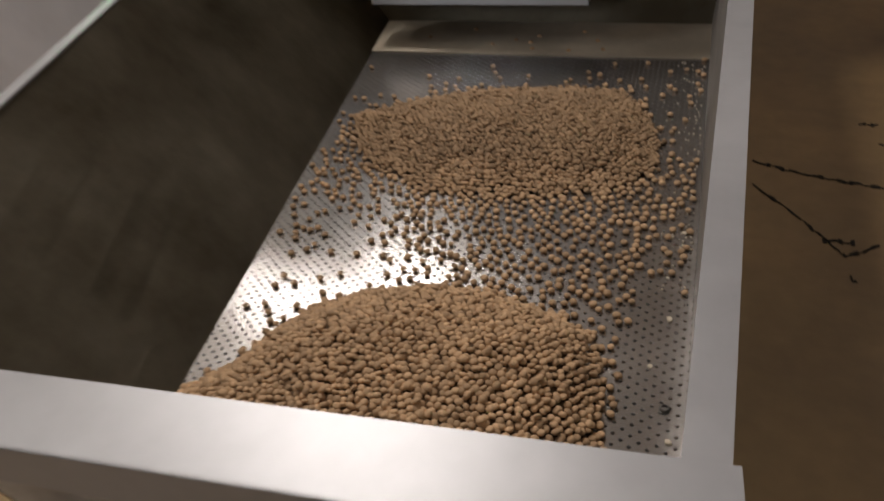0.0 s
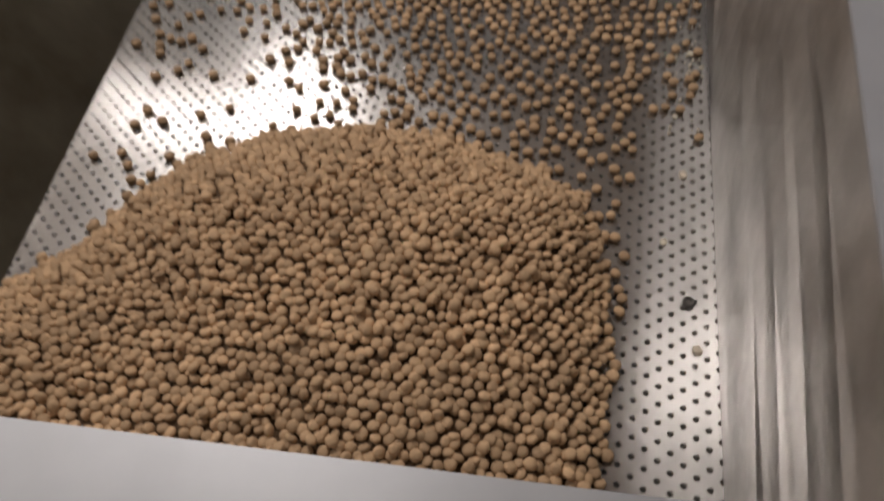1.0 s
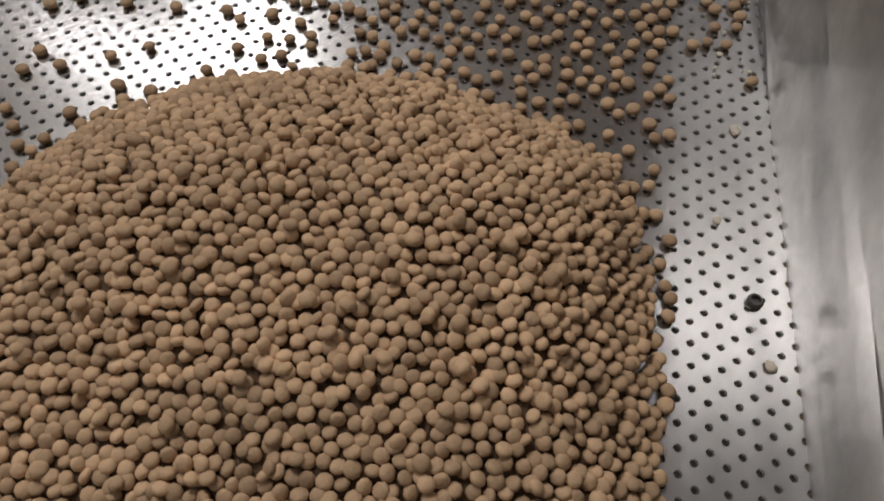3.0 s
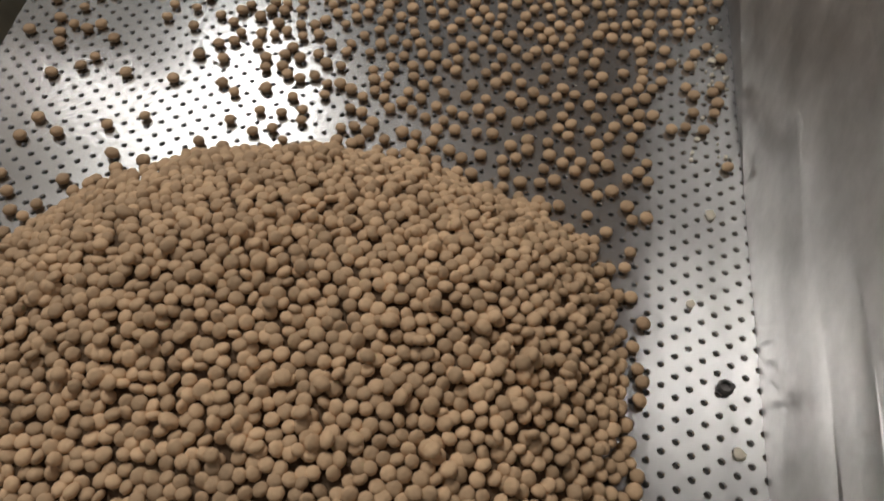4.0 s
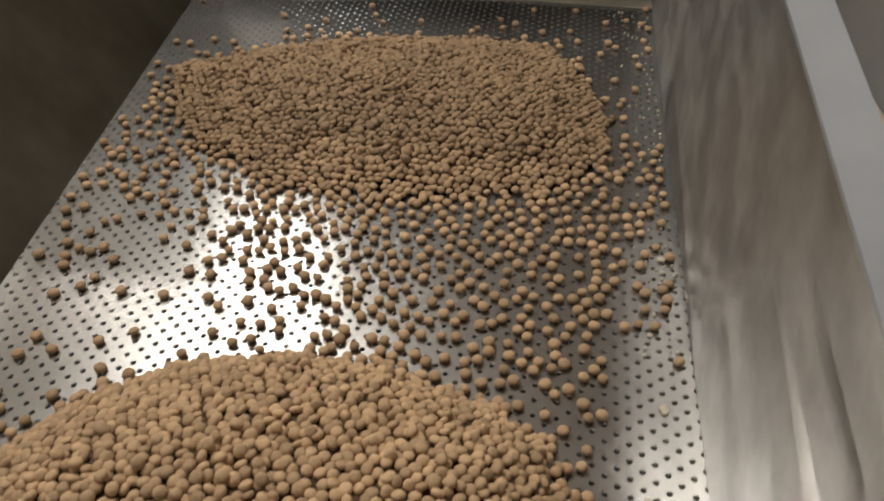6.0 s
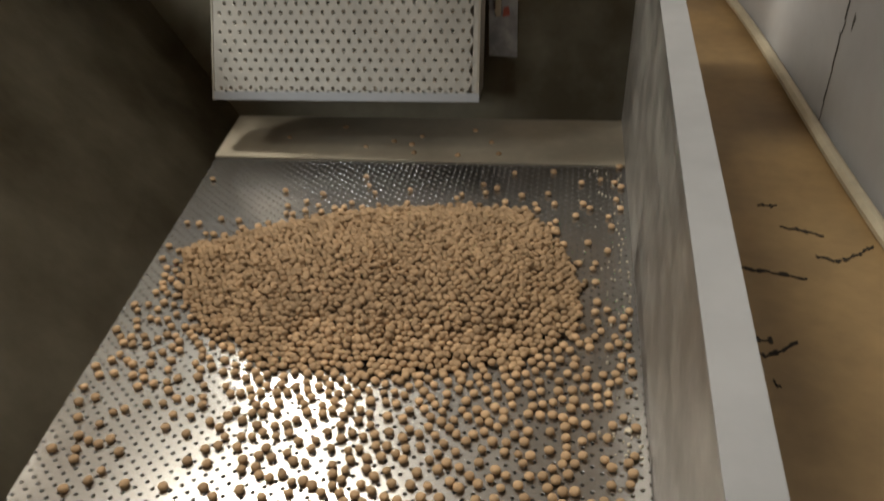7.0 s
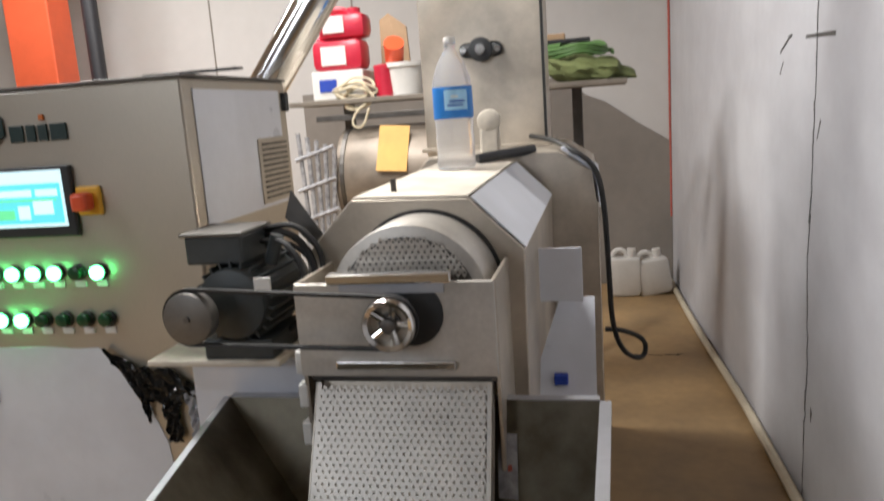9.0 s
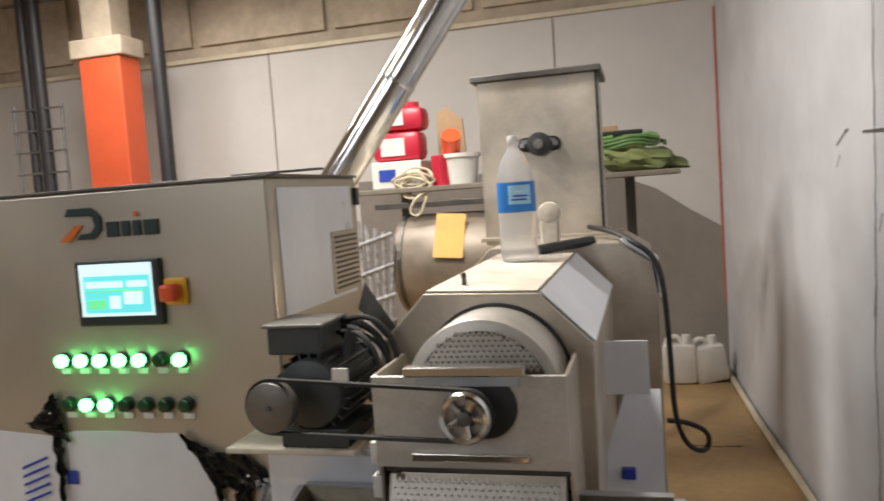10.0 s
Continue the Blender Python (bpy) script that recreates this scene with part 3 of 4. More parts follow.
def scattered():
    rnd = random.Random(21)
    base, bf = pellet_mesh(10)
    me = smooth_mesh("pellet", base.tolist(), bf, KIBBLE)
    taken, loose = [], []
    def put(x, y):
        if any((x - a) ** 2 + (y - b) ** 2 < 0.0072 ** 2 for a, b in taken):
            return
        if near_h(x, y)[0] > -0.002 or far_h(x, y)[0] > -0.002 or not left_x(y) + 0.006 < x < -0.005 or y > 1.69:
            return
        taken.append((x, y))
    for _ in range(34000):
        x, y = rnd.uniform(-0.48, 0), rnd.uniform(0.93, 1.69)
        df, dn = -far_h(x, y)[0], -near_h(x, y)[0]
        dens = 0.004
        if df > 0:
            if y < 1.34:
                dens = 0.92 * math.exp(-df / (0.12 if x > -0.22 else 0.042)) * (1.0 if x > -0.30 else 0.4)
            else:
                dens = 0.16 * math.exp(-df / 0.014) + 0.003
        if dn > 0:
            dens = max(dens, 0.10 * math.exp(-dn / 0.012))
        if 0.95 < y < 1.32 and -0.42 < x < -0.05:
            clump = 0.5 + 0.5 * noise.noise((x * 22, y * 22, 3.0)) * 1.6
            dens = max(dens, (0.06 if -0.30 < x < -0.09 else 0.026) * max(clump, 0.05))
        if x > -0.05:
            dens *= 0.25
            if 1.08 < y < 1.45:
                dens = max(dens, 0.035 if x < -0.022 else 0.012)
            elif 1.30 < y < 1.62:
                dens = max(dens, 0.014)
        if x > -0.048 and y < 1.14:
            dens = 0.001
        if rnd.random() < dens:
            put(x, y)
    taken.sort(key=lambda p: p[1])
    for k, (x, y) in enumerate(taken):
        m = Matrix.Translation((x, y, 0.0026)) @ random_turn(rnd, 0.12).to_4x4() @ Matrix.Scale(rnd.uniform(0.82, 1.03), 4)
        if k < 300:
            ob = new("pellet", me)
            ob.matrix_world = m
            tagged(ob, "single tan kibble pellet lying on perforated steel", "kibble pellet", "scattered pellets")
        else:
            loose.append(m)
    if loose:
        V, F = [], []
        for m in loose:
            o = len(V)
            V += [tuple(m @ Vector(v)) for v in base]
            F += [tuple(i + o for i in f) for f in bf]
        tagged(new("loose_pellets", smooth_mesh("loose_pellets", V, F, KIBBLE)), "loose tan kibble pellets strewn over perforated steel", "kibble", kind="stuff")
    # pale crumbs along the right seam
    for x, y, r in ((-0.0187, 1.086, .0032), (-0.0117, 0.959, .003), (-0.0133, 1.208, .003), (-0.03, 1.03, .0022), (-0.006, 1.342, .003), (-0.024, 1.14, .002)):
        bm = bmesh.new()
        bmesh.ops.create_icosphere(bm, subdivisions=1, radius=r)
        for v in bm.verts:
            v.co *= rnd.uniform(0.7, 1.25)
            v.co.z *= 0.5
        ob = part("crumb", bm, CRUMB)
        ob.location = (x, y, r * 0.4)
        tagged(ob, "pale crumb stuck on the perforated steel", "crumb", "crumbs")
    # fine broken bits gathered along the foot of the wall
    bm = bmesh.new()
    for _ in range(150):
        y = rnd.uniform(1.12, 1.66)
        x = -0.004 - abs(rnd.gauss(0, 0.012)) * (1.6 if y > 1.4 else 1)
        r = rnd.uniform(0.0006, 0.0015)
        res = bmesh.ops.create_icosphere(bm, subdivisions=1, radius=r)
        for v in res["verts"]:
            v.co = Vector((x, y, r * 0.5)) + v.co * rnd.uniform(0.7, 1.2)
    tagged(part("broken_bits", bm, CRUMB), "fine pale broken bits along the tray wall's foot", "crumbs", kind="stuff")


# ---------------------------------------------------------------- machine
def chute():
    t = thing("discharge_chute", "perforated satin steel discharge chute leaning over the tray", "chute")
    lo, hi = Vector((0, 1.633, 0.06)), Vector((0, 1.747, 0.29))
    up = (hi - lo).normalized()
    nrm = Vector((1, 0, 0)).cross(up)
    m = Matrix(((1, up.x, nrm.x, 0), (0, up.y, nrm.y, lo.y), (0, up.z, nrm.z, lo.z), (0, 0, 0, 1)))
    L = (hi - lo).length
    part("perforated_sheet", perforated(lambda x, y: True, -0.480, -0.174, 0.014, L - 0.006, 0.0128, 0.0218, 0.0018, 0.002, m), CHUTE, t)
    bm = plate([(-0.488, lo.y, lo.z), (-0.166, lo.y, lo.z), (-0.166, lo.y + up.y * .010, lo.z + up.z * .010), (-0.488, lo.y + up.y * .010, lo.z + up.z * .010)], 0.003)
    part("lip", bm, STEEL_RIM, t, "bright folded lower lip")
    for x in (-0.4885, -0.1745):
        a, c = lo + up * 0.0105 - nrm * 0.0022, hi - nrm * 0.0022
        part("border", plate([(x, a.y, a.z), (x + 0.008, a.y, a.z), (x + 0.008, c.y, c.z), (x, c.y, c.z)], 0.0015), CHUTE, t)
    for x in (-0.489, -0.167):
        part("side", plate([(x, lo.y, lo.z), (x, hi.y, hi.z), (x, hi.y + 0.05, hi.z), (x, lo.y + 0.05, lo.z)], 0.002), STEEL, t)
    part("backing", plate([(-0.487, lo.y + .03, lo.z), (-0.168, lo.y + .03, lo.z), (-0.168, hi.y + .03, hi.z), (-0.487, hi.y + .03, hi.z)], 0.002), STEEL, t)
    part("neck", box(-0.50, 1.765, 0.285, -0.16, 1.90, 0.315, 0.004), STEEL, t)


def drum_machine():
    t = thing("drum_machine", "stainless steel drum machine with octagonal housing and belt drive", "machine")
    # octagonal housing
    prof = [(-0.57, 0.0), (-0.57, 0.49), (-0.465, 0.598), (-0.225, 0.592), (-0.118, 0.487), (-0.125, 0.0)]
    part("housing", prism(prof, 1.95, 2.82), STEEL, t, "octagonal brushed steel housing") 
    part("dusty_cover", plate([(-0.462, 1.96, 0.600), (-0.228, 1.96, 0.594), (-0.228, 2.80, 0.594), (-0.462, 2.80, 0.600)], 0.003), DUSTY, t, "cream flour dust on the cover")
    part("side_cover", plate([(-0.222, 1.96, 0.5935), (-0.118, 1.96, 0.4895), (-0.118, 2.80, 0.4895), (-0.222, 2.80, 0.5935)], 0.003), FILM, t, "white film on the slanted cover")
    # rear casing
    prof = [(-0.60, GROUND), (-0.60, 0.52), (-0.50, 0.617), (-0.095, 0.617), (0.004, 0.553), (0.018, 0.44), (0.018, GROUND)]
    part("rear_casing", prism(prof, 2.84, 3.55), STEEL, t)
    part("film_edge", plate([(-0.088, 2.836, 0.623), (0.012, 2.836, 0.555), (0.024, 2.836, 0.441), (0.024, 2.90, 0.441), (0.012, 2.90, 0.560), (-0.085, 2.90, 0.630)], 0.012), FILM, t, "crumpled white film rim along the casing's edge")
    part("base", box(-0.60, 1.98, GROUND, -0.13, 2.82, 0.0, 0.006), STEEL, t)
    part("film_patch", box(-0.115, 2.2, 0.315, -0.018, 2.206, 0.44, 0.001), FILM, t, "white film patch")
    part("lower_panel", plate([(-0.157, 2.17, 0.075), (0.006, 2.17, 0.075), (0.006, 2.30, 0.30), (-0.075, 2.30, 0.30)], 0.004), FILM, t, "film-covered slanting panel")
    part("tag", box(-0.090, 2.175, 0.122, -0.058, 2.195, 0.147, 0.003), BLUE_TAG, t, "small blue tag")
    # drum face
    def disc(r, y0, y1, mat, name, label=""):
        bm = rod((-0.318, y1, 0.418), (-0.318, y0, 0.418), r, 56, bevel=min(0.004, (y1 - y0) * 0.3))
        return part(name, bm, mat, t, label, smooth=True)
    disc(0.150, 1.80, 1.96, CHUTE, "drum_ring")
    disc(0.157, 1.944, 1.952, RUBBER, "drum_seal", "thin black seal round the drum")
    # dark disc added behind the screen so that its holes look shaded
    disc(0.1285, 1.7984, 1.7996, DARK_STEEL, "drum_shade", "dark disc painting the shade inside the drum")
    m = Matrix(((1, 0, 0, -0.318), (0, 0, -1, 1.797), (0, 1, 0, 0.418), (0, 0, 0, 1)))
    part("drum_screen", perforated(lambda x, y: y > 0.055 and math.hypot(x, y) < 0.128, -0.13, 0.13, 0.05, 0.14, 0.0115, 0.0199, 0.0026, 0.002, m), CHUTE, t, "perforated half-moon screen")
    # bearing plate with two bars
    part("bearing_plate", box(-0.518, 1.748, 0.302, -0.154, 1.760, 0.474, 0.002), CHUTE, t)
    part("upper_bar", box(-0.452, 1.738, 0.474, -0.226, 1.766, 0.492, 0.003), CHROME, t, "polished flat bar")
    part("upper_fold", box(-0.43, 1.744, 0.456, -0.24, 1.7475, 0.473, 0.001), STEEL_RIM, t)
    part("lower_bar", box(-0.446, 1.736, 0.318, -0.226, 1.747, 0.334, 0.003), CHROME, t, "polished flat bar")
    part("lower_frame", box(-0.505, 1.762, 0.287, -0.156, 1.93, 0.300, 0.003), DARK_STEEL, t)
    part("side_plate", box(-0.160, 1.762, 0.0, -0.152, 1.95, 0.474, 0.002), STEEL, t)
    part("side_plate", box(-0.520, 1.762, 0.0, -0.512, 1.95, 0.474, 0.002), STEEL, t)
    # flat disc on the plate, black to paint the shade of a recess
    part("shaft_shade", rod((-0.302, 1.7475, 0.418), (-0.302, 1.7455, 0.418), 0.058, 32), RUBBER, t, "flat black disc painting the shaded recess behind the pulley")
    # hinge clamps on the left edge
    for z in (0.16, 0.235, 0.30):
        part("clamp", box(-0.535, 1.76, z, -0.515, 1.79, z + 0.045, 0.004), PLASTIC_WHITE, t)
    for x in (-0.40, ):
        part("toggle", rod((x, 2.05, 0.60), (x, 2.05, 0.628), 0.006, 10), DARK_STEEL, t)
    # pillow block and motor shelf
    part("motor_shelf", box(-0.87, 1.80, 0.300, -0.585, 2.02, 0.312, 0.003), DUSTY, t, "shelf plate under cream film")
    part("shelf_bracket", box(-0.80, 1.845, 0.06, -0.55, 1.865, 0.300, 0.002), FILM, t, "film-covered bracket sheet")
    return t


def pulley():
    """The drum's pulley; it spins."""
    p = thing("drum_pulley", "shiny spoked steel belt pulley on the drum shaft", "pulley", at=(-0.328, 1.70, 0.414))
    bm = bmesh.new()
    seg, ring = 32, []
    for r, y in ((0.036, -0.014), (0.043, -0.018), (0.047, -0.012), (0.047, -0.004), (0.041, 0.004), (0.047, 0.012), (0.047, 0.02), (0.036, 0.02), (0.034, 0.0)):
        ring.append([bm.verts.new((r * math.cos(2 * math.pi * k / seg), y, r * math.sin(2 * math.pi * k / seg))) for k in range(seg)])
    for a, b in zip(ring, ring[1:] + ring[:1]):
        for k in range(seg):
            bm.faces.new((a[k], a[(k + 1) % seg], b[(k + 1) % seg], b[k]))
    part("pulley_rim", bm, CHROME, p, smooth=True)
    part("web", rod((0, 0.012, 0), (0, 0.006, 0), 0.037, 32), STEEL, p, "dished steel web")
    part("hub", rod((0, 0.03, 0), (0, -0.016, 0), 0.013, 20, bevel=0.002), DARK_STEEL, p, smooth=True)
    for k in range(5):
        a = 2 * math.pi * k / 5
        c, s = math.cos(a), math.sin(a)
        part("spoke", rod((0.010 * c, -0.002, 0.010 * s), (0.038 * c, -0.006, 0.038 * s), 0.006, 8), CHROME, p, smooth=True)
    part("shaft", rod((0, 0.0, 0), (0, 0.05, 0), 0.02, 20), DARK_STEEL, p)
    return p


def motor():
    t = thing("electric_motor", "dark grey finned electric motor with terminal box", "electric motor")
    cx, cz = -0.672, 0.425
    part("motor_body", rod((cx, 1.80, cz), (cx, 2.0, cz), 0.070, 32, bevel=0.006), MOTOR, t, smooth=True)
    for k in range(22):
        a = math.pi * 2 * k / 22
        c, s = math.cos(a), math.sin(a)
        bm = box(-0.002, 1.815, 0.066, 0.002, 1.985, 0.082, 0.0008)
        bmesh.ops.rotate(bm, verts=bm.verts, cent=(0, 0, 0), matrix=Matrix.Rotation(a, 3, "Y"))
        bmesh.ops.translate(bm, verts=bm.verts, vec=(cx, 0, cz))
        part("fin", bm, MOTOR, t)
    part("end_bell", rod((cx, 2.0, cz), (cx, 2.045, cz), 0.078, 32, 0.066, bevel=0.004), MOTOR, t, smooth=True)
    part("terminal_box", box(-0.765, 1.82, 0.500, -0.645, 1.94, 0.556, 0.005), MOTOR, t)
    part("terminal_lid", box(-0.772, 1.812, 0.556, -0.638, 1.948, 0.564, 0.003), PULLEY, t)
    part("name_plate", box(-0.618, 1.797, 0.446, -0.584, 1.802, 0.478, 0.001), PLASTIC_WHITE, t, "white rating plate")
    part("foot", box(-0.745, 1.81, 0.312, -0.60, 1.99, 0.352, 0.004), MOTOR, t)
    part("eye_bolt", rod((cx + 0.055, 1.88, 0.49), (cx + 0.075, 1.88, 0.545), 0.014, 12), MOTOR, t)
    c = part("motor_cable", sweep([(-0.64, 1.90, 0.53), (-0.58, 1.86, 0.54), (-0.535, 1.84, 0.50), (-0.53, 1.84, 0.44), (-0.56, 1.85, 0.40)], 0.006), RUBBER, smooth=True)
    tagged(c, "black power cable looping from the motor", "cable")
    for k, (dx, dz, r) in enumerate(((0.0, 0.0, 0.0075), (0.018, 0.014, 0.006), (0.004, -0.022, 0.005))):
        c = part("motor_cable", sweep([(-0.655, 1.93, 0.535 + dz), (-0.60 + dx, 1.93, 0.548 + dz), (-0.548 + dx, 1.92, 0.505 + dz), (-0.535 + dx, 1.91, 0.45 + dz), (-0.555 + dx, 1.90, 0.385), (-0.60, 1.90, 0.345)], r), RUBBER, smooth=True)
        tagged(c, "black rubber cable arching over the motor's end", "cable", "motor cables")
    # small guard beside the motor
    g = part("belt_guard", plate([(-0.655, 2.06, 0.555), (-0.59, 2.06, 0.48), (-0.52, 2.06, 0.40), (-0.52, 2.06, 0.44), (-0.60, 2.06, 0.56), (-0.635, 2.06, 0.615)], 0.004), DARK_STEEL)
    tagged(g, "dark folded metal guard behind the motor", "guard")
    # drive pulley, which spins
    p = thing("motor_pulley", "flat grey belt pulley on the motor shaft", "pulley", at=(-0.718, 1.735, 0.42))
    part("pulley_disc", rod((0, 0.016, 0), (0, -0.016, 0), 0.049, 40, bevel=0.003), PULLEY, p, smooth=True)
    part("hub_bolt", rod((0, -0.016, 0), (0, -0.020, 0), 0.006, 8), DARK_STEEL, p)
    part("shaft", rod((0, 0.016, 0), (0.0, 0.07, 0), 0.012, 12), DARK_STEEL, p)
    return p


def belt():
    bm = bmesh.new()
    a, b = Vector((-0.718, 1.735, 0.42)), Vector((-0.328, 1.705, 0.414))
    ra, rb = 0.0495, 0.043
    n, loop = 20, []
    for k in range(n + 1):
        t = math.pi / 2 + math.pi * k / n
        loop.append(a + Vector((math.cos(t) * ra, 0, math.sin(t) * ra)))
    for k in range(n + 1):
        t = -math.pi / 2 + math.pi * k / n
        loop.append(b + Vector((math.cos(t) * rb, 0, math.sin(t) * rb)))
    rings = []
    for i, p in enumerate(loop):
        c = a if i <= n else b
        o = (p - c).normalized()
        rings.append([bm.verts.new(q) for q in (p + Vector((0, -.005, 0)), p + Vector((0, .005, 0)), p + o * 0.006 + Vector((0, .006, 0)), p + o * 0.006 + Vector((0, -.006, 0)))])
    for r0, r1 in zip(rings, rings[1:] + rings[:1]):
        for k in range(4):
            bm.faces.new((r0[k], r0[(k + 1) % 4], r1[(k + 1) % 4], r1[k]))
    tagged(part("drive_belt", bm, RUBBER, smooth=True), "black rubber drive belt between two pulleys", "belt")


def bottle():
    t = thing("water_bottle", "clear plastic water bottle with blue label", "bottle", at=(-0.355, 2.55, 0.602))
    prof = [(0.030, 0.0), (0.050, 0.004), (0.053, 0.02), (0.051, 0.05), (0.053, 0.08), (0.051, 0.11), (0.053, 0.135), (0.053, 0.225), (0.050, 0.245), (0.036, 0.285), (0.018, 0.312), (0.0145, 0.318), (0.0145, 0.335)]
    part("bottle_body", lathe(prof, 28), PET, t, smooth=True)
    bm = lathe([(0.0537, 0.138), (0.0540, 0.140), (0.0540, 0.219), (0.0537, 0.221)], 32)
    part("label_band", bm, BLUE, t, "blue wrap-around label", smooth=True)
    def wrap(a0, a1, z0, z1, r, mat, name, label):
        bm, vs, n = bmesh.new(), [], 8
        for k in range(n + 1):
            a = -math.pi / 2 + a0 + (a1 - a0) * k / n
            vs.append([bm.verts.new((r * math.cos(a), r * math.sin(a), z)) for z in (z0, z1)])
        for p, q in zip(vs, vs[1:]):
            bm.faces.new((p[0], q[0], q[1], p[1]))
        part(name, bm, mat, t, label)
    wrap(-0.25, 0.95, 0.160, 0.212, 0.0543, BLUE_PALE, "print_panel", "pale blue printed panel")
    for k, (a0, a1, z) in enumerate(((-0.1, 0.7, 0.170), (0.0, 0.8, 0.180), (0.1, 0.45, 0.192))):
        wrap(a0, a1, z, z + 0.005, 0.0546, BLUE_TAG if k < 2 else PLASTIC_WHITE, "print_bar", "unreadable print")
    part("cap", rod((0, 0, 0.333), (0, 0, 0.350), 0.016, 20, bevel=0.002), PLASTIC_WHITE, t, smooth=True)


def hopper():
    t = thing("feed_hopper", "tall square brushed steel feed hopper", "hopper")
    part("hopper_body", box(-0.585, 3.20, 0.60, -0.155, 3.52, 1.20, 0.004), STEEL, t)
    part("hopper_lid", box(-0.605, 3.18, 1.20, -0.135, 3.54, 1.222, 0.003), DARK_STEEL, t, "overhanging lid with a dark edge")
    part("seal_strip", box(-0.158, 3.190, 0.63, -0.148, 3.199, 1.20, 0.001), RUBBER, t, "black sealing strip down the edge")
    part("bearing_housing", box(-0.44, 3.175, 0.935, -0.29, 3.20, 0.985, 0.02), PLASTIC_BLACK, t, "black flange bearing")
    part("bearing_hub", rod((-0.365, 3.20, 0.96), (-0.365, 3.165, 0.96), 0.042, 24, bevel=0.004), PLASTIC_BLACK, t, smooth=True)
    part("shaft_end", rod((-0.365, 3.17, 0.96), (-0.365, 3.155, 0.96), 0.018, 16), CHROME, t)
    for x in (-0.425, -0.305):
        part("bolt", rod((x, 3.178, 0.96), (x, 3.166, 0.96), 0.012, 6), CHROME, t)
    part("foot_flange", box(-0.60, 3.18, 0.615, -0.14, 3.53, 0.63, 0.002), STEEL, t)
    b = thing("pressure_cap", "dusty round brass coupling beside the bottle", "coupling", at=(-0.305, 2.85, 0.0))
    part("cap_disc", rod((0, 0, 0.72), (0, 0.03, 0.72), 0.036, 24, bevel=0.005), DUSTY, b, smooth=True)
    part("cap_post", box(-0.03, 0.0, 0.594, 0.03, 0.04, 0.70, 0.008), DUSTY, b)
    c = part("dark_rag", sweep([(-0.33, 2.75, 0.612), (-0.25, 2.80, 0.62), (-0.17, 2.86, 0.625)], 0.016, 8, 2), PLASTIC_BLACK, smooth=True)
    tagged(c, "dark crumpled hose stub on the housing", "hose")


def power_cable():
    pts = [(-0.20, 3.12, 0.655), (-0.12, 2.95, 0.648), (-0.06, 2.825, 0.625), (0.012, 2.81, 0.575), (0.036, 2.80, 0.48), (0.045, 2.82, 0.25), (0.05, 2.86, 0.05), (0.09, 2.95, -0.07), (0.155, 3.05, -0.12), (0.165, 3.05, -0.05), (0.09, 3.0, 0.0), (0.03, 2.98, 0.01)]
    tagged(part("power_cable", sweep(pts, 0.0085), RUBBER, smooth=True), "black power cable hanging in a loop beside the casing", "cable")


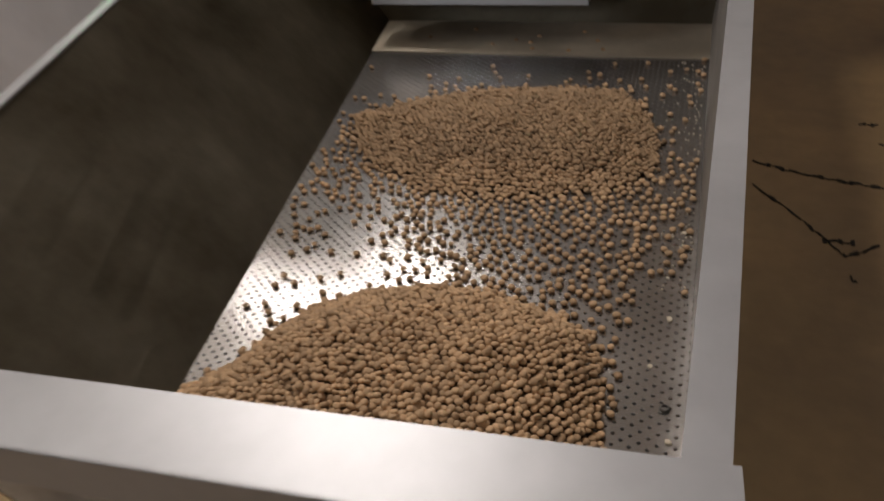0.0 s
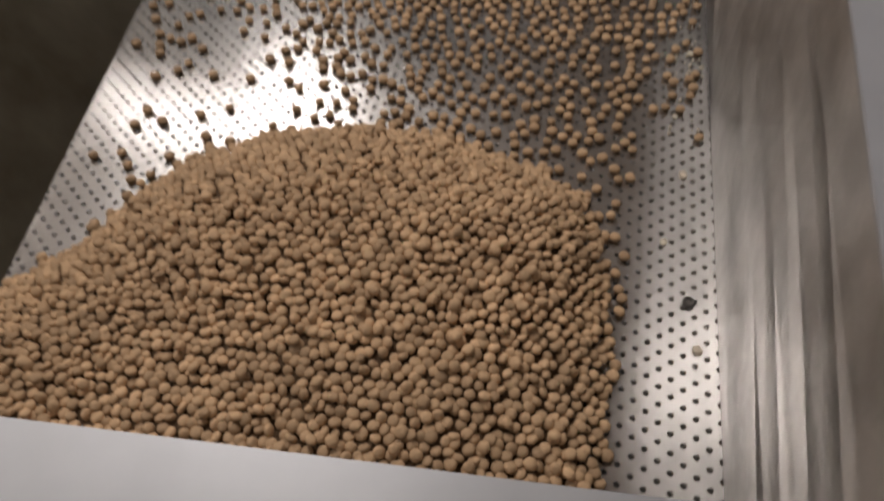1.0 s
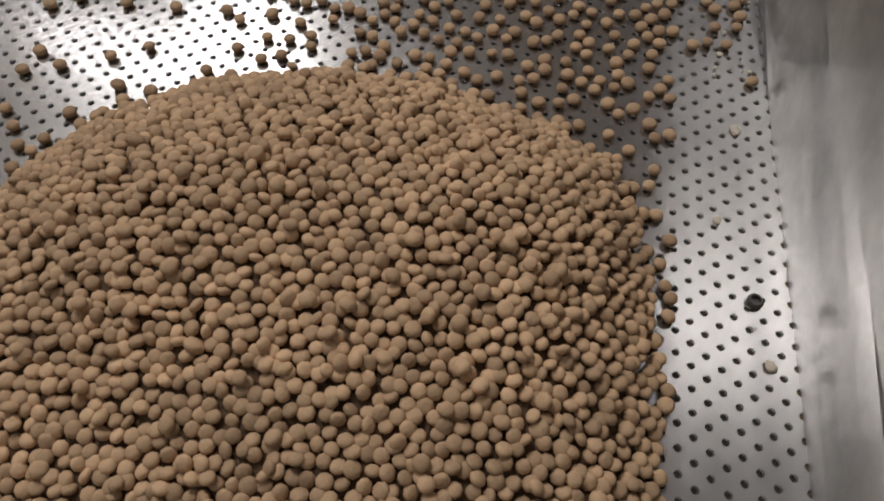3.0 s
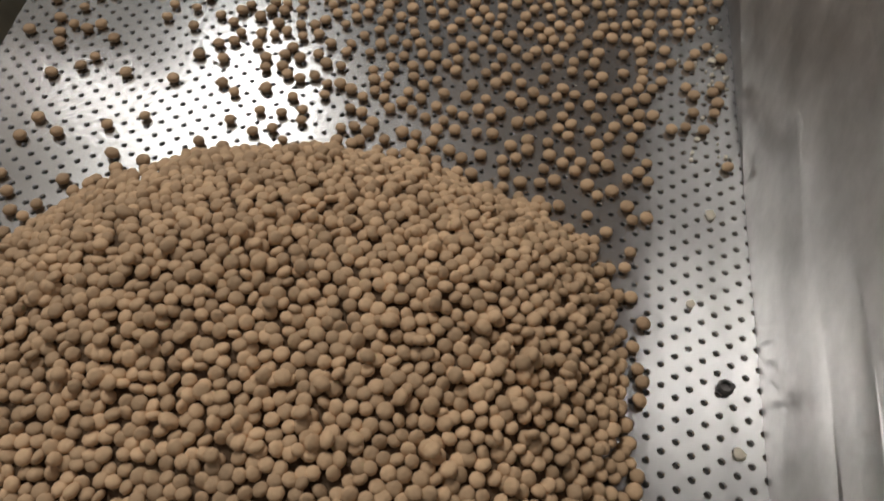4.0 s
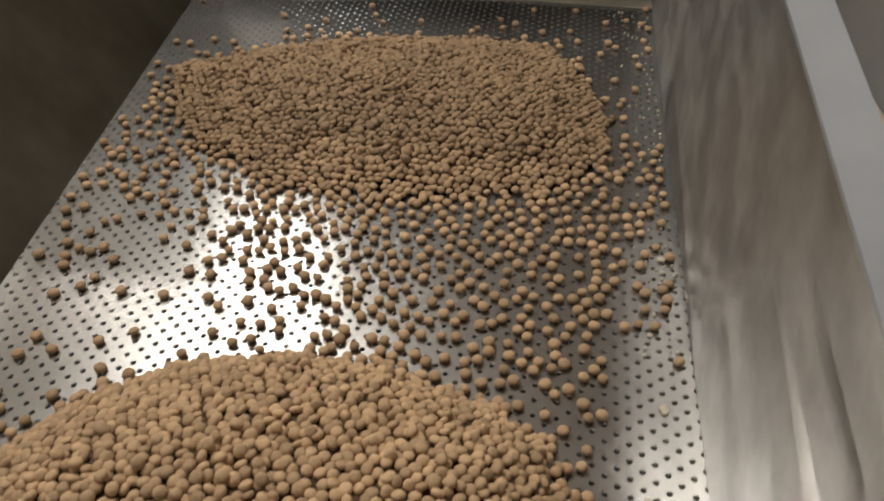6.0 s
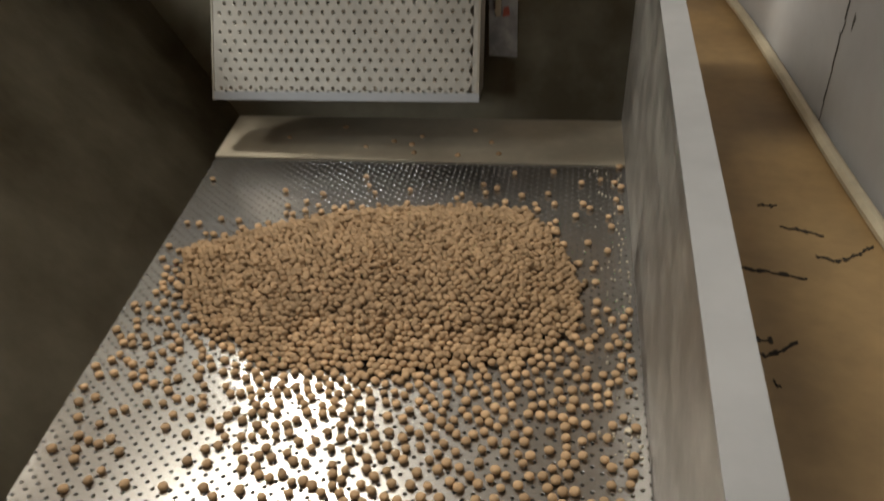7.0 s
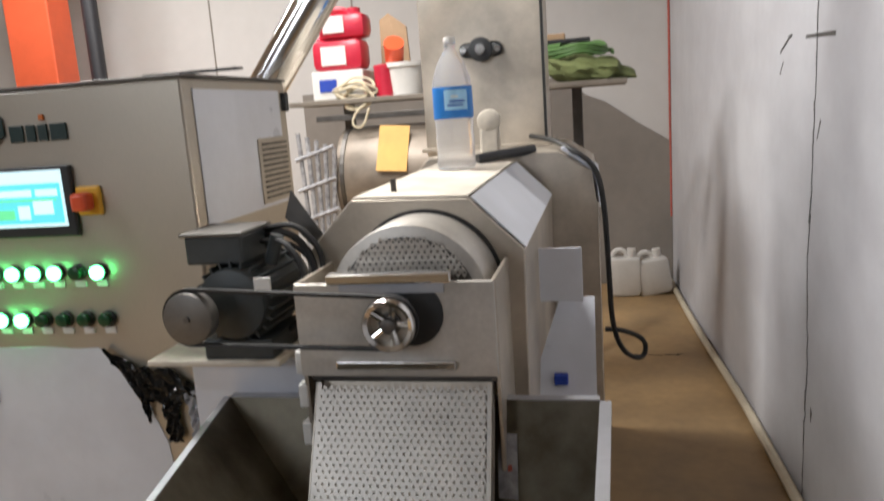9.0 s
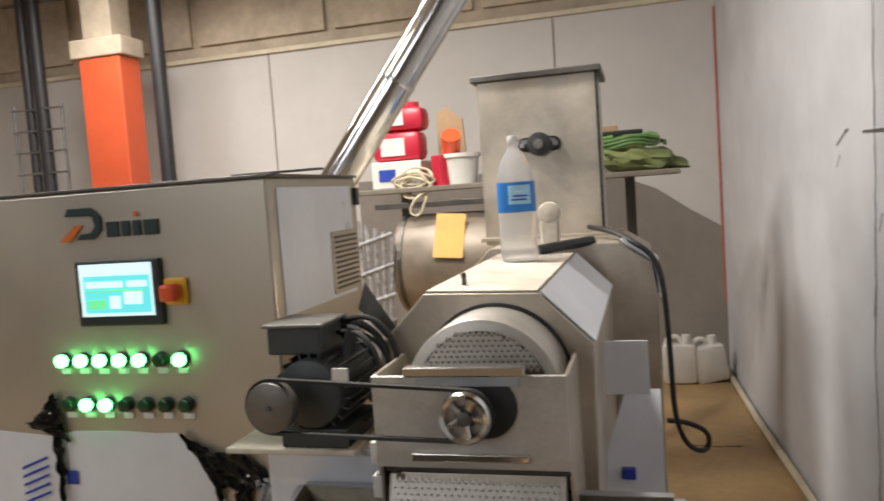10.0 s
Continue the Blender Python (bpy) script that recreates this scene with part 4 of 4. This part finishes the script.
def cabinet():
    t = thing("control_cabinet", "satin steel control cabinet with touch screen and lit buttons", "control cabinet")
    y = 1.96
    part("cabinet_body", box(-1.75, y, GROUND, -0.81, 2.49, 0.868, 0.006), CABINET, t)
    part("top_edge", box(-1.752, y - 0.004, 0.868, -0.806, 2.494, 0.876, 0.002), DARK_STEEL, t)
    part("side_film", plate([(-0.8095, 2.0, 0.55), (-0.8095, 2.44, 0.55), (-0.8095, 2.44, 0.845), (-0.8095, 2.0, 0.845)], 0.002), FILM, t, "white film on the cabinet's side")
    vent = part("vent", box(-0.809, 2.28, 0.56, -0.803, 2.46, 0.725, 0.002), CABINET, t)
    for k in range(11):
        part("louvre", box(-0.804, 2.295, 0.572 + k * 0.0135, -0.799, 2.445, 0.578 + k * 0.0135, 0.0015), DARK_STEEL, vent)
    part("hinge", box(-0.812, 2.46, 0.79, -0.798, 2.485, 0.84, 0.003), PLASTIC_BLACK, t)
    # lower half under protective film with a torn edge
    rnd = random.Random(3)
    top = [(-1.75, 0.30), (-1.60, 0.285), (-1.46, 0.275), (-1.38, 0.288), (-1.25, 0.291), (-1.15, 0.286), (-1.10, 0.288), (-1.06, 0.265), (-1.02, 0.215), (-0.985, 0.14), (-0.955, 0.06), (-0.94, -0.1), (-0.93, GROUND + 0.02)]
    part("door_film", plate([(-1.75, y - 0.002, GROUND + 0.02)] + [(x, y - 0.002, z) for x, z in top], 0.002), FILM, t, "bluish white protective film, torn along its edge")
    def ribbon(path, widths, seed, mat=FILM_TORN, label="shredded glossy black strip of torn film"):
        r = random.Random(seed)
        bm, rows, n, m = bmesh.new(), [], 22, 7
        for i in range(n + 1):
            f = i / n * (len(path) - 1)
            k = min(int(f), len(path) - 2)
            f -= k
            (xa, za), (xb, zb) = path[k], path[k + 1]
            px, pz = xa + (xb - xa) * f, za + (zb - za) * f
            d = Vector((xb - xa, zb - za)).normalized()
            w = widths[k] + (widths[k + 1] - widths[k]) * f
            w *= 1 + r.uniform(-0.18, 0.18)
            row = []
            for c in range(m):
                o = (c / (m - 1) - 0.5) * w
                fold = 0.010 * abs(math.sin(c * 1.9 + i * 0.55 + seed)) + r.uniform(0, 0.004)
                row.append(bm.verts.new((px + d.y * o, y - 0.005 - fold, pz - d.x * o + r.uniform(-.002, .002))))
            rows.append(row)
        for p, q in zip(rows, rows[1:]):
            for c in range(m - 1):
                bm.faces.new((p[c], p[c + 1], q[c + 1], q[c]))
        bmesh.ops.solidify(bm, geom=bm.faces[:], thickness=0.0008)
        part("torn_strip", bm, mat, t, label)
    ribbon([(-1.08, 0.288), (-1.03, 0.245), (-0.985, 0.205), (-0.92, 0.20), (-0.862, 0.185)], (0.008, 0.035, 0.075, 0.085, 0.03), 1)
    ribbon([(-1.00, 0.245), (-0.995, 0.20), (-0.985, 0.115)], (0.05, 0.045, 0.004), 2)
    ribbon([(-0.925, 0.20), (-0.930, 0.14), (-0.925, 0.068)], (0.07, 0.042, 0.038), 3)
    ribbon([(-0.87, 0.19), (-0.865, 0.13), (-0.868, 0.08)], (0.05, 0.04, 0.03), 4, FILM, "curled white strip of film")
    ribbon([(-1.425, 0.385), (-1.44, 0.33), (-1.455, 0.285)], (0.012, 0.06, 0.13), 5)
    ribbon([(-1.43, 0.30), (-1.425, 0.20), (-1.43, 0.075)], (0.03, 0.026, 0.006), 6)
    part("film_mark", box(-1.42, y - 0.006, 0.155, -1.385, y - 0.0045, 0.19, 0.0005), BLUE_TAG, t, "small blue print on the film")
    for k in range(5):
        part("film_bar", plate([(-1.55, y - 0.006, 0.10 + k * .022), (-1.47, y - 0.006, 0.13 + k * .022), (-1.47, y - 0.006, 0.137 + k * .022), (-1.55, y - 0.006, 0.107 + k * .022)], 0.001), BLUE_TAG, t, "blue unreadable print on the film")
    # touch screen
    s = part("touch_screen", box(-1.325, y - 0.014, 0.548, -1.093, y, 0.704, 0.004), PLASTIC_BLACK, t, "touch screen in a black frame")
    part("screen_face", box(-1.312, y - 0.0165, 0.572, -1.112, y - 0.0145, 0.696, 0.001), SCREEN_BAR, s)
    part("screen_panel", box(-1.300, y - 0.0185, 0.580, -1.118, y - 0.017, 0.668, 0.0005), SCREEN, s)
    for a, b, c, d, m in ((-1.292, -1.19, .640, .655, SCREEN_BAR), (-1.18, -1.125, .640, .655, SCREEN_BAR), (-1.29, -1.24, .590, .612, SCREEN_GREEN), (-1.23, -1.20, .59, .62, SCREEN_BAR), (-1.19, -1.14, .60, .63, SCREEN_BAR), (-1.29, -1.13, .63, .634, SCREEN_GREEN)):
        part("screen_block", box(a, y - 0.020, c, b, y - 0.0188, d, 0.0004), m, s)
    # isolator switch
    sw = part("isolator_switch", box(-1.088, y - 0.012, 0.592, -1.028, y, 0.656, 0.006), PLASTIC_YELLOW, t, "yellow and red isolator switch")
    part("switch_knob", box(-1.076, y - 0.050, 0.604, -1.040, y - 0.012, 0.644, 0.008), PLASTIC_RED, sw)
    # push buttons
    lit = {0: (1, 1, 1, 1, 1, 0, 1), 1: (0, 1, 1, 0, 0, 0, 0)}
    for r, z in ((0, 0.466), (1, 0.358)):
        for k in range(7):
            x = -1.388 + k * 0.0545 + r * 0.003
            b = part("push_button", rod((x, y, z), (x, y - 0.010, z), 0.0185, 24, bevel=0.002), PLASTIC_BLACK, t, "green push button lamp" if lit[r][k] else "unlit dark green push button")
            part("button_cap", rod((x, y - 0.010, z), (x, y - 0.024, z), 0.0155, 24, bevel=0.003), GREEN_ON if lit[r][k] else PLASTIC_GREEN, b, smooth=True)
            part("button_plate", box(x - 0.014, y - 0.004, z - 0.035, x + 0.014, y, z - 0.021, 0.001), PLASTIC_WHITE, b, "small white name plate")
    # maker's mark as plain shapes
    e = part("maker_mark", plate([(-1.365, y - 0.003, 0.752), (-1.335, y - 0.003, 0.752), (-1.295, y - 0.003, 0.79), (-1.32, y - 0.003, 0.79)], 0.0025), LOGO_ORANGE, t, "maker's mark of dark green and orange shapes")
    part("mark_bow", plate([(-1.345, y - 0.006, 0.812), (-1.335, y - 0.006, 0.83), (-1.27, y - 0.006, 0.83), (-1.245, y - 0.006, 0.81), (-1.245, y - 0.006, 0.775), (-1.27, y - 0.006, 0.755), (-1.315, y - 0.006, 0.755), (-1.305, y - 0.006, 0.768), (-1.275, y - 0.006, 0.77), (-1.262, y - 0.006, 0.785), (-1.268, y - 0.006, 0.81)], 0.003), LOGO_DARK, e)
    for x0, w in ((-1.232, .034), (-1.190, .022), (-1.160, .022), (-1.130, .040)):
        part("mark_bar", box(x0, y - 0.005, .758, x0 + w, y - 0.001, .794, 0.001), LOGO_DARK, e)
    part("mark_dot", box(-1.154, y - 0.005, .803, -1.142, y - 0.001, .814, 0.001), LOGO_ORANGE, e)
    w = part("flat_bar", box(-0.92, 2.0, 0.877, -0.70, 2.03, 0.882, 0.001), PLASTIC_BLACK)
    tagged(w, "thin black strip lying on the cabinet top", "strip")


def duct():
    t = thing("exhaust_duct", "shiny sloping sheet-metal exhaust duct", "duct")
    a, b = Vector((-0.93, 2.62, 0.85)), Vector((-0.24, 2.62, 1.75))
    d = (b - a)
    for k in range(3):
        part("duct_length", rod(a + d * (k / 3), a + d * ((k + 1) / 3), 0.055 - 0.001 * (k % 2), 32), CHROME, t, smooth=True)
        if k:
            part("duct_seam", rod(a + d * (k / 3 - .006), a + d * (k / 3 + .006), 0.0575, 32, bevel=0.002), CHROME, t, smooth=True)
    part("duct_length", rod(b, (-0.24, 2.62, CEIL), 0.055, 32), CHROME, t, smooth=True)


# ---------------------------------------------------------------- back of the hall
def back_items():
    col = thing("steel_column", "orange-red painted steel column against the back wall", "column")
    part("column_shaft", box(-4.10, 5.36, GROUND, -3.74, 5.60, 2.02, 0.01), COLUMN_RED, col)
    part("column_head", box(-4.16, 5.34, 2.02, -3.70, 5.61, 2.16, 0.01), CONCRETE, col)
    part("column_neck", box(-4.06, 5.38, 2.16, -3.80, 5.61, CEIL, 0.006), CONCRETE, col)
    for x, r in ((-4.62, 0.05), (-4.74, 0.035), (-3.52, 0.055)):
        ob = part("wall_pipe", rod((x, 5.52, GROUND), (x, 5.52, CEIL), r, 14), PIPE_BLACK, smooth=True)
        tagged(ob, "black pipe running up the back wall", "pipe", "wall pipes")
    lad = thing("cable_ladder", "galvanised wire cable ladder on the back wall", "cable ladder")
    for x in (-4.42, -4.88):
        part("rail", rod((x, 5.50, 0.2), (x, 5.50, 1.75), 0.012, 8), GALV, lad)
    for k in range(9):
        part("rung", rod((-4.90, 5.49, 0.35 + k * 0.17), (-4.40, 5.49, 0.35 + k * 0.17), 0.008, 8), GALV, lad)
    # shelf with its load
    sh = thing("wall_shelf", "long greasy grey shelf on brackets behind the machine", "shelf")
    part("board", box(-1.48, 4.10, 0.825, 0.16, 4.5, 0.850, 0.004), WOOD, sh)
    part("under_rail", box(-1.36, 4.14, 0.745, -0.70, 4.20, 0.775, 0.003), DARK_STEEL, sh)
    for x in (-1.3, -0.1):
        part("leg", box(x, 4.40, GROUND, x + 0.05, 4.45, 0.825, 0.003), DARK_STEEL, sh)
    def jug(x, y, z, mat, label, w=0.19, h=0.2, cat="jug", squash=0.6):
        j = thing("jug", label, cat, at=(x, y, z))
        bm = box(-w / 2, -w * squash / 2, 0, w / 2, w * squash / 2, h * 0.82, w * 0.14)
        part("jug_body", bm, mat, j, smooth=True)
        part("jug_neck", rod((w * 0.22, 0, h * 0.8), (w * 0.22, 0, h), w * 0.13, 16), mat, j, smooth=True)
        part("jug_handle", sweep([(w * 0.1, 0, h * 0.82), (-w * 0.02, 0, h * 0.98), (-w * 0.3, 0, h * 0.97), (-w * 0.42, 0, h * 0.78)], w * 0.07, 8), mat, j, smooth=True)
        return j
    j = jug(-1.24, 4.27, 0.99, RED_JUG, "crimson plastic canister with a white sticker", 0.27, 0.19)
    part("sticker", box(-0.08, -0.085, 0.03, 0.05, -0.0805, 0.12, 0.001), PLASTIC_WHITE, j)
    j = jug(-1.21, 4.27, 1.145, RED_JUG, "crimson plastic canister stacked on another", 0.25, 0.15)
    part("sticker", box(-0.09, -0.080, 0.03, 0.02, -0.0755, 0.11, 0.001), PLASTIC_WHITE, j)
    b = part("white_carton", box(-1.37, 4.16, 0.851, -1.10, 4.38, 0.99, 0.006), PLASTIC_WHITE)
    tagged(b, "white printed carton under the red canisters", "carton")
    part("print_block", box(-1.33, 4.155, 0.89, -1.24, 4.1585, 0.95, 0.0005), BLUE_TAG, b, "blue unreadable print")
    c = part("brown_board", plate([(-1.06, 4.38, 0.851), (-0.90, 4.38, 0.851), (-0.93, 4.44, 1.20), (-1.02, 4.44, 1.27), (-1.07, 4.44, 1.24)], 0.02), CARD)
    tagged(c, "brown cardboard leaning behind the tubs", "cardboard")
    tb = thing("white_tub", "white plastic tub on the wall shelf", "tub", at=(-0.90, 4.22, 0.851))
    part("tub_body", lathe([(0.075, 0), (0.09, 0.13), (0.1, 0.135), (0.1, 0.155), (0.05, 0.158)], 24), PLASTIC_WHITE, tb, smooth=True)
    tb = thing("red_tub", "small dark red tub with an orange lid", "tub", at=(-1.0, 4.2, 0.851))
    part("tub_body", lathe([(0.05, 0), (0.055, 0.15), (0.03, 0.155)], 20), RED_JUG, tb, smooth=True)
    cup = part("orange_cup", rod((-0.965, 4.27, 1.0), (-0.935, 4.17, 1.10), 0.045, 20, 0.05), PLASTIC_RED, smooth=True)
    tagged(cup, "orange plastic cup lying on the tubs", "cup")
    rnd = random.Random(5)
    pts = []
    for k in range(46):
        a = k * 0.83
        pts.append((-1.14 + 0.12 * math.cos(a) * rnd.uniform(.5, 1.1), 4.13 + 0.02 * math.sin(a * 1.7), 0.90 + 0.06 * math.sin(a) * rnd.uniform(.4, 1) - 0.0012 * k))
    pts += [(-1.12, 4.085, 0.80), (-1.16, 4.08, 0.72), (-1.10, 4.08, 0.70), (-1.06, 4.085, 0.80)]
    tagged(part("string_tangle", sweep(pts, 0.006, 6, 2), ROPE, smooth=True), "tangle of cream string hanging off the shelf", "string")
    br = thing("brown_barrel", "greasy brown barrel lying under the shelf", "barrel")
    part("barrel_body", rod((-1.24, 4.25, 0.45), (-0.55, 4.25, 0.45), 0.26, 36, bevel=0.02), BARREL, br, smooth=True)
    for x in (-1.20, -0.62):
        part("barrel_hoop", rod((x - 0.01, 4.25, 0.45), (x + 0.01, 4.25, 0.45), 0.266, 36), DARK_STEEL, br)
    st = thing("barrel_stand", "dark steel stand under the barrel", "stand")
    for x in (-1.18, -0.68):
        part("post", box(x, 4.1, GROUND, x + 0.05, 4.4, 0.20, 0.003), DARK_STEEL, st)
    nt = part("yellow_note", plate([(-1.02, 3.975, 0.50), (-0.87, 3.975, 0.49), (-0.865, 4.09, 0.70), (-1.015, 4.09, 0.71)], 0.003), NOTE)
    tagged(nt, "yellow paper sheet hanging over the barrel", "paper")
    rk = thing("folding_rack", "narrow grey-white folding rack beside the barrel", "rack")
    for k in range(5):
        part("rack_bar", rod((-1.38 + 0.03 * k, 3.98, 0.18), (-1.40 + 0.045 * k, 3.98, 0.70 - 0.02 * k), 0.012, 8), STICKER, rk)
    for z in (0.3, 0.45, 0.6):
        part("rack_rung", rod((-1.42, 3.97, z - .03), (-1.22, 3.97, z + .03), 0.01, 8), STICKER, rk)
    part("rack_foot", box(-1.40, 3.95, GROUND, -1.24, 4.02, 0.20, 0.004), STICKER, rk)
    # hose coil on sacking
    bm = bmesh.new()
    bmesh.ops.create_icosphere(bm, subdivisions=4, radius=1.0)
    for v in bm.verts:
        n = noise.noise(v.co * 2.2) * 0.22 + noise.noise(v.co * 6.0) * 0.10
        fold = 0.07 * math.sin(9 * v.co.x + 4 * v.co.z + 3 * n)
        q = v.co * (1 + n + fold)
        v.co = Vector((-0.02 + 0.21 * q.x, 4.28 + 0.15 * q.y, max(0.85, 0.90 + 0.075 * q.z - 0.03 * q.x)))
    sk = part("folded_sacking", bm, CLOTH, smooth=True)
    tagged(sk, "folded olive sacking on the shelf", "sacking")
    hz = []
    for k in range(56):
        a = k * 0.42
        hz.append((-0.05 + (0.15 + 0.04 * math.sin(k * .37)) * math.cos(a), 4.26 + 0.11 * math.sin(a), 0.975 + 0.0010 * k + 0.022 * math.sin(k * 0.83) * math.cos(a)))
    tagged(part("hose_coil", sweep(hz, 0.010, 8, 1), HOSE, smooth=True), "coiled green garden hose on sacking", "hose")
    bx = part("small_box", box(-0.21, 4.30, 1.04, -0.12, 4.38, 1.085, 0.004), CARD)
    tagged(bx, "small brown box on the hose coil", "box")
    bx = part("dark_bar", box(-0.2, 4.19, 1.03, 0.0, 4.23, 1.05, 0.004), PLASTIC_BLACK)
    tagged(bx, "dark tool bar lying on the hose coil", "tool")
    # jugs on the floor
    jug(0.17, 5.74, GROUND, PLASTIC_WHITE, "white plastic jerrycan on the floor", 0.22, 0.33, "jerrycan")
    jug(0.375, 5.78, GROUND, PLASTIC_WHITE, "white plastic jerrycan leaning on its neighbour", 0.23, 0.31, "jerrycan").rotation_euler = (0, radians(-8), radians(12))


hall()
tray()
drum_machine()
chute()
hopper()
bottle()
power_cable()
cabinet()
duct()
back_items()
belt()
PULLEY_A = pulley()
PULLEY_B = motor()
pile("near_kibble_pile", near_h, (-0.45, -0.04, 0.74, 1.10), 7, "heap of tan baked kibble on perforated steel", (-0.24, -0.05, 0.86, 0.95))
pile("far_kibble_pile", far_h, (-0.47, -0.03, 1.20, 1.52), 8, "low heap of tan baked kibble below the chute", (-0.28, -0.04, 1.235, 1.29))
scattered()


def motions():
    """Both pulleys turn with the running belt."""
    for ob, step in ((PULLEY_A, 80.0), (PULLEY_B, 70.0)):
        p = ob.location.copy()
        walk(ob, [(k * 0.1, pose(p.x, p.y, p.z, 0, step * k, 0)) for k in range(101)])


motions()
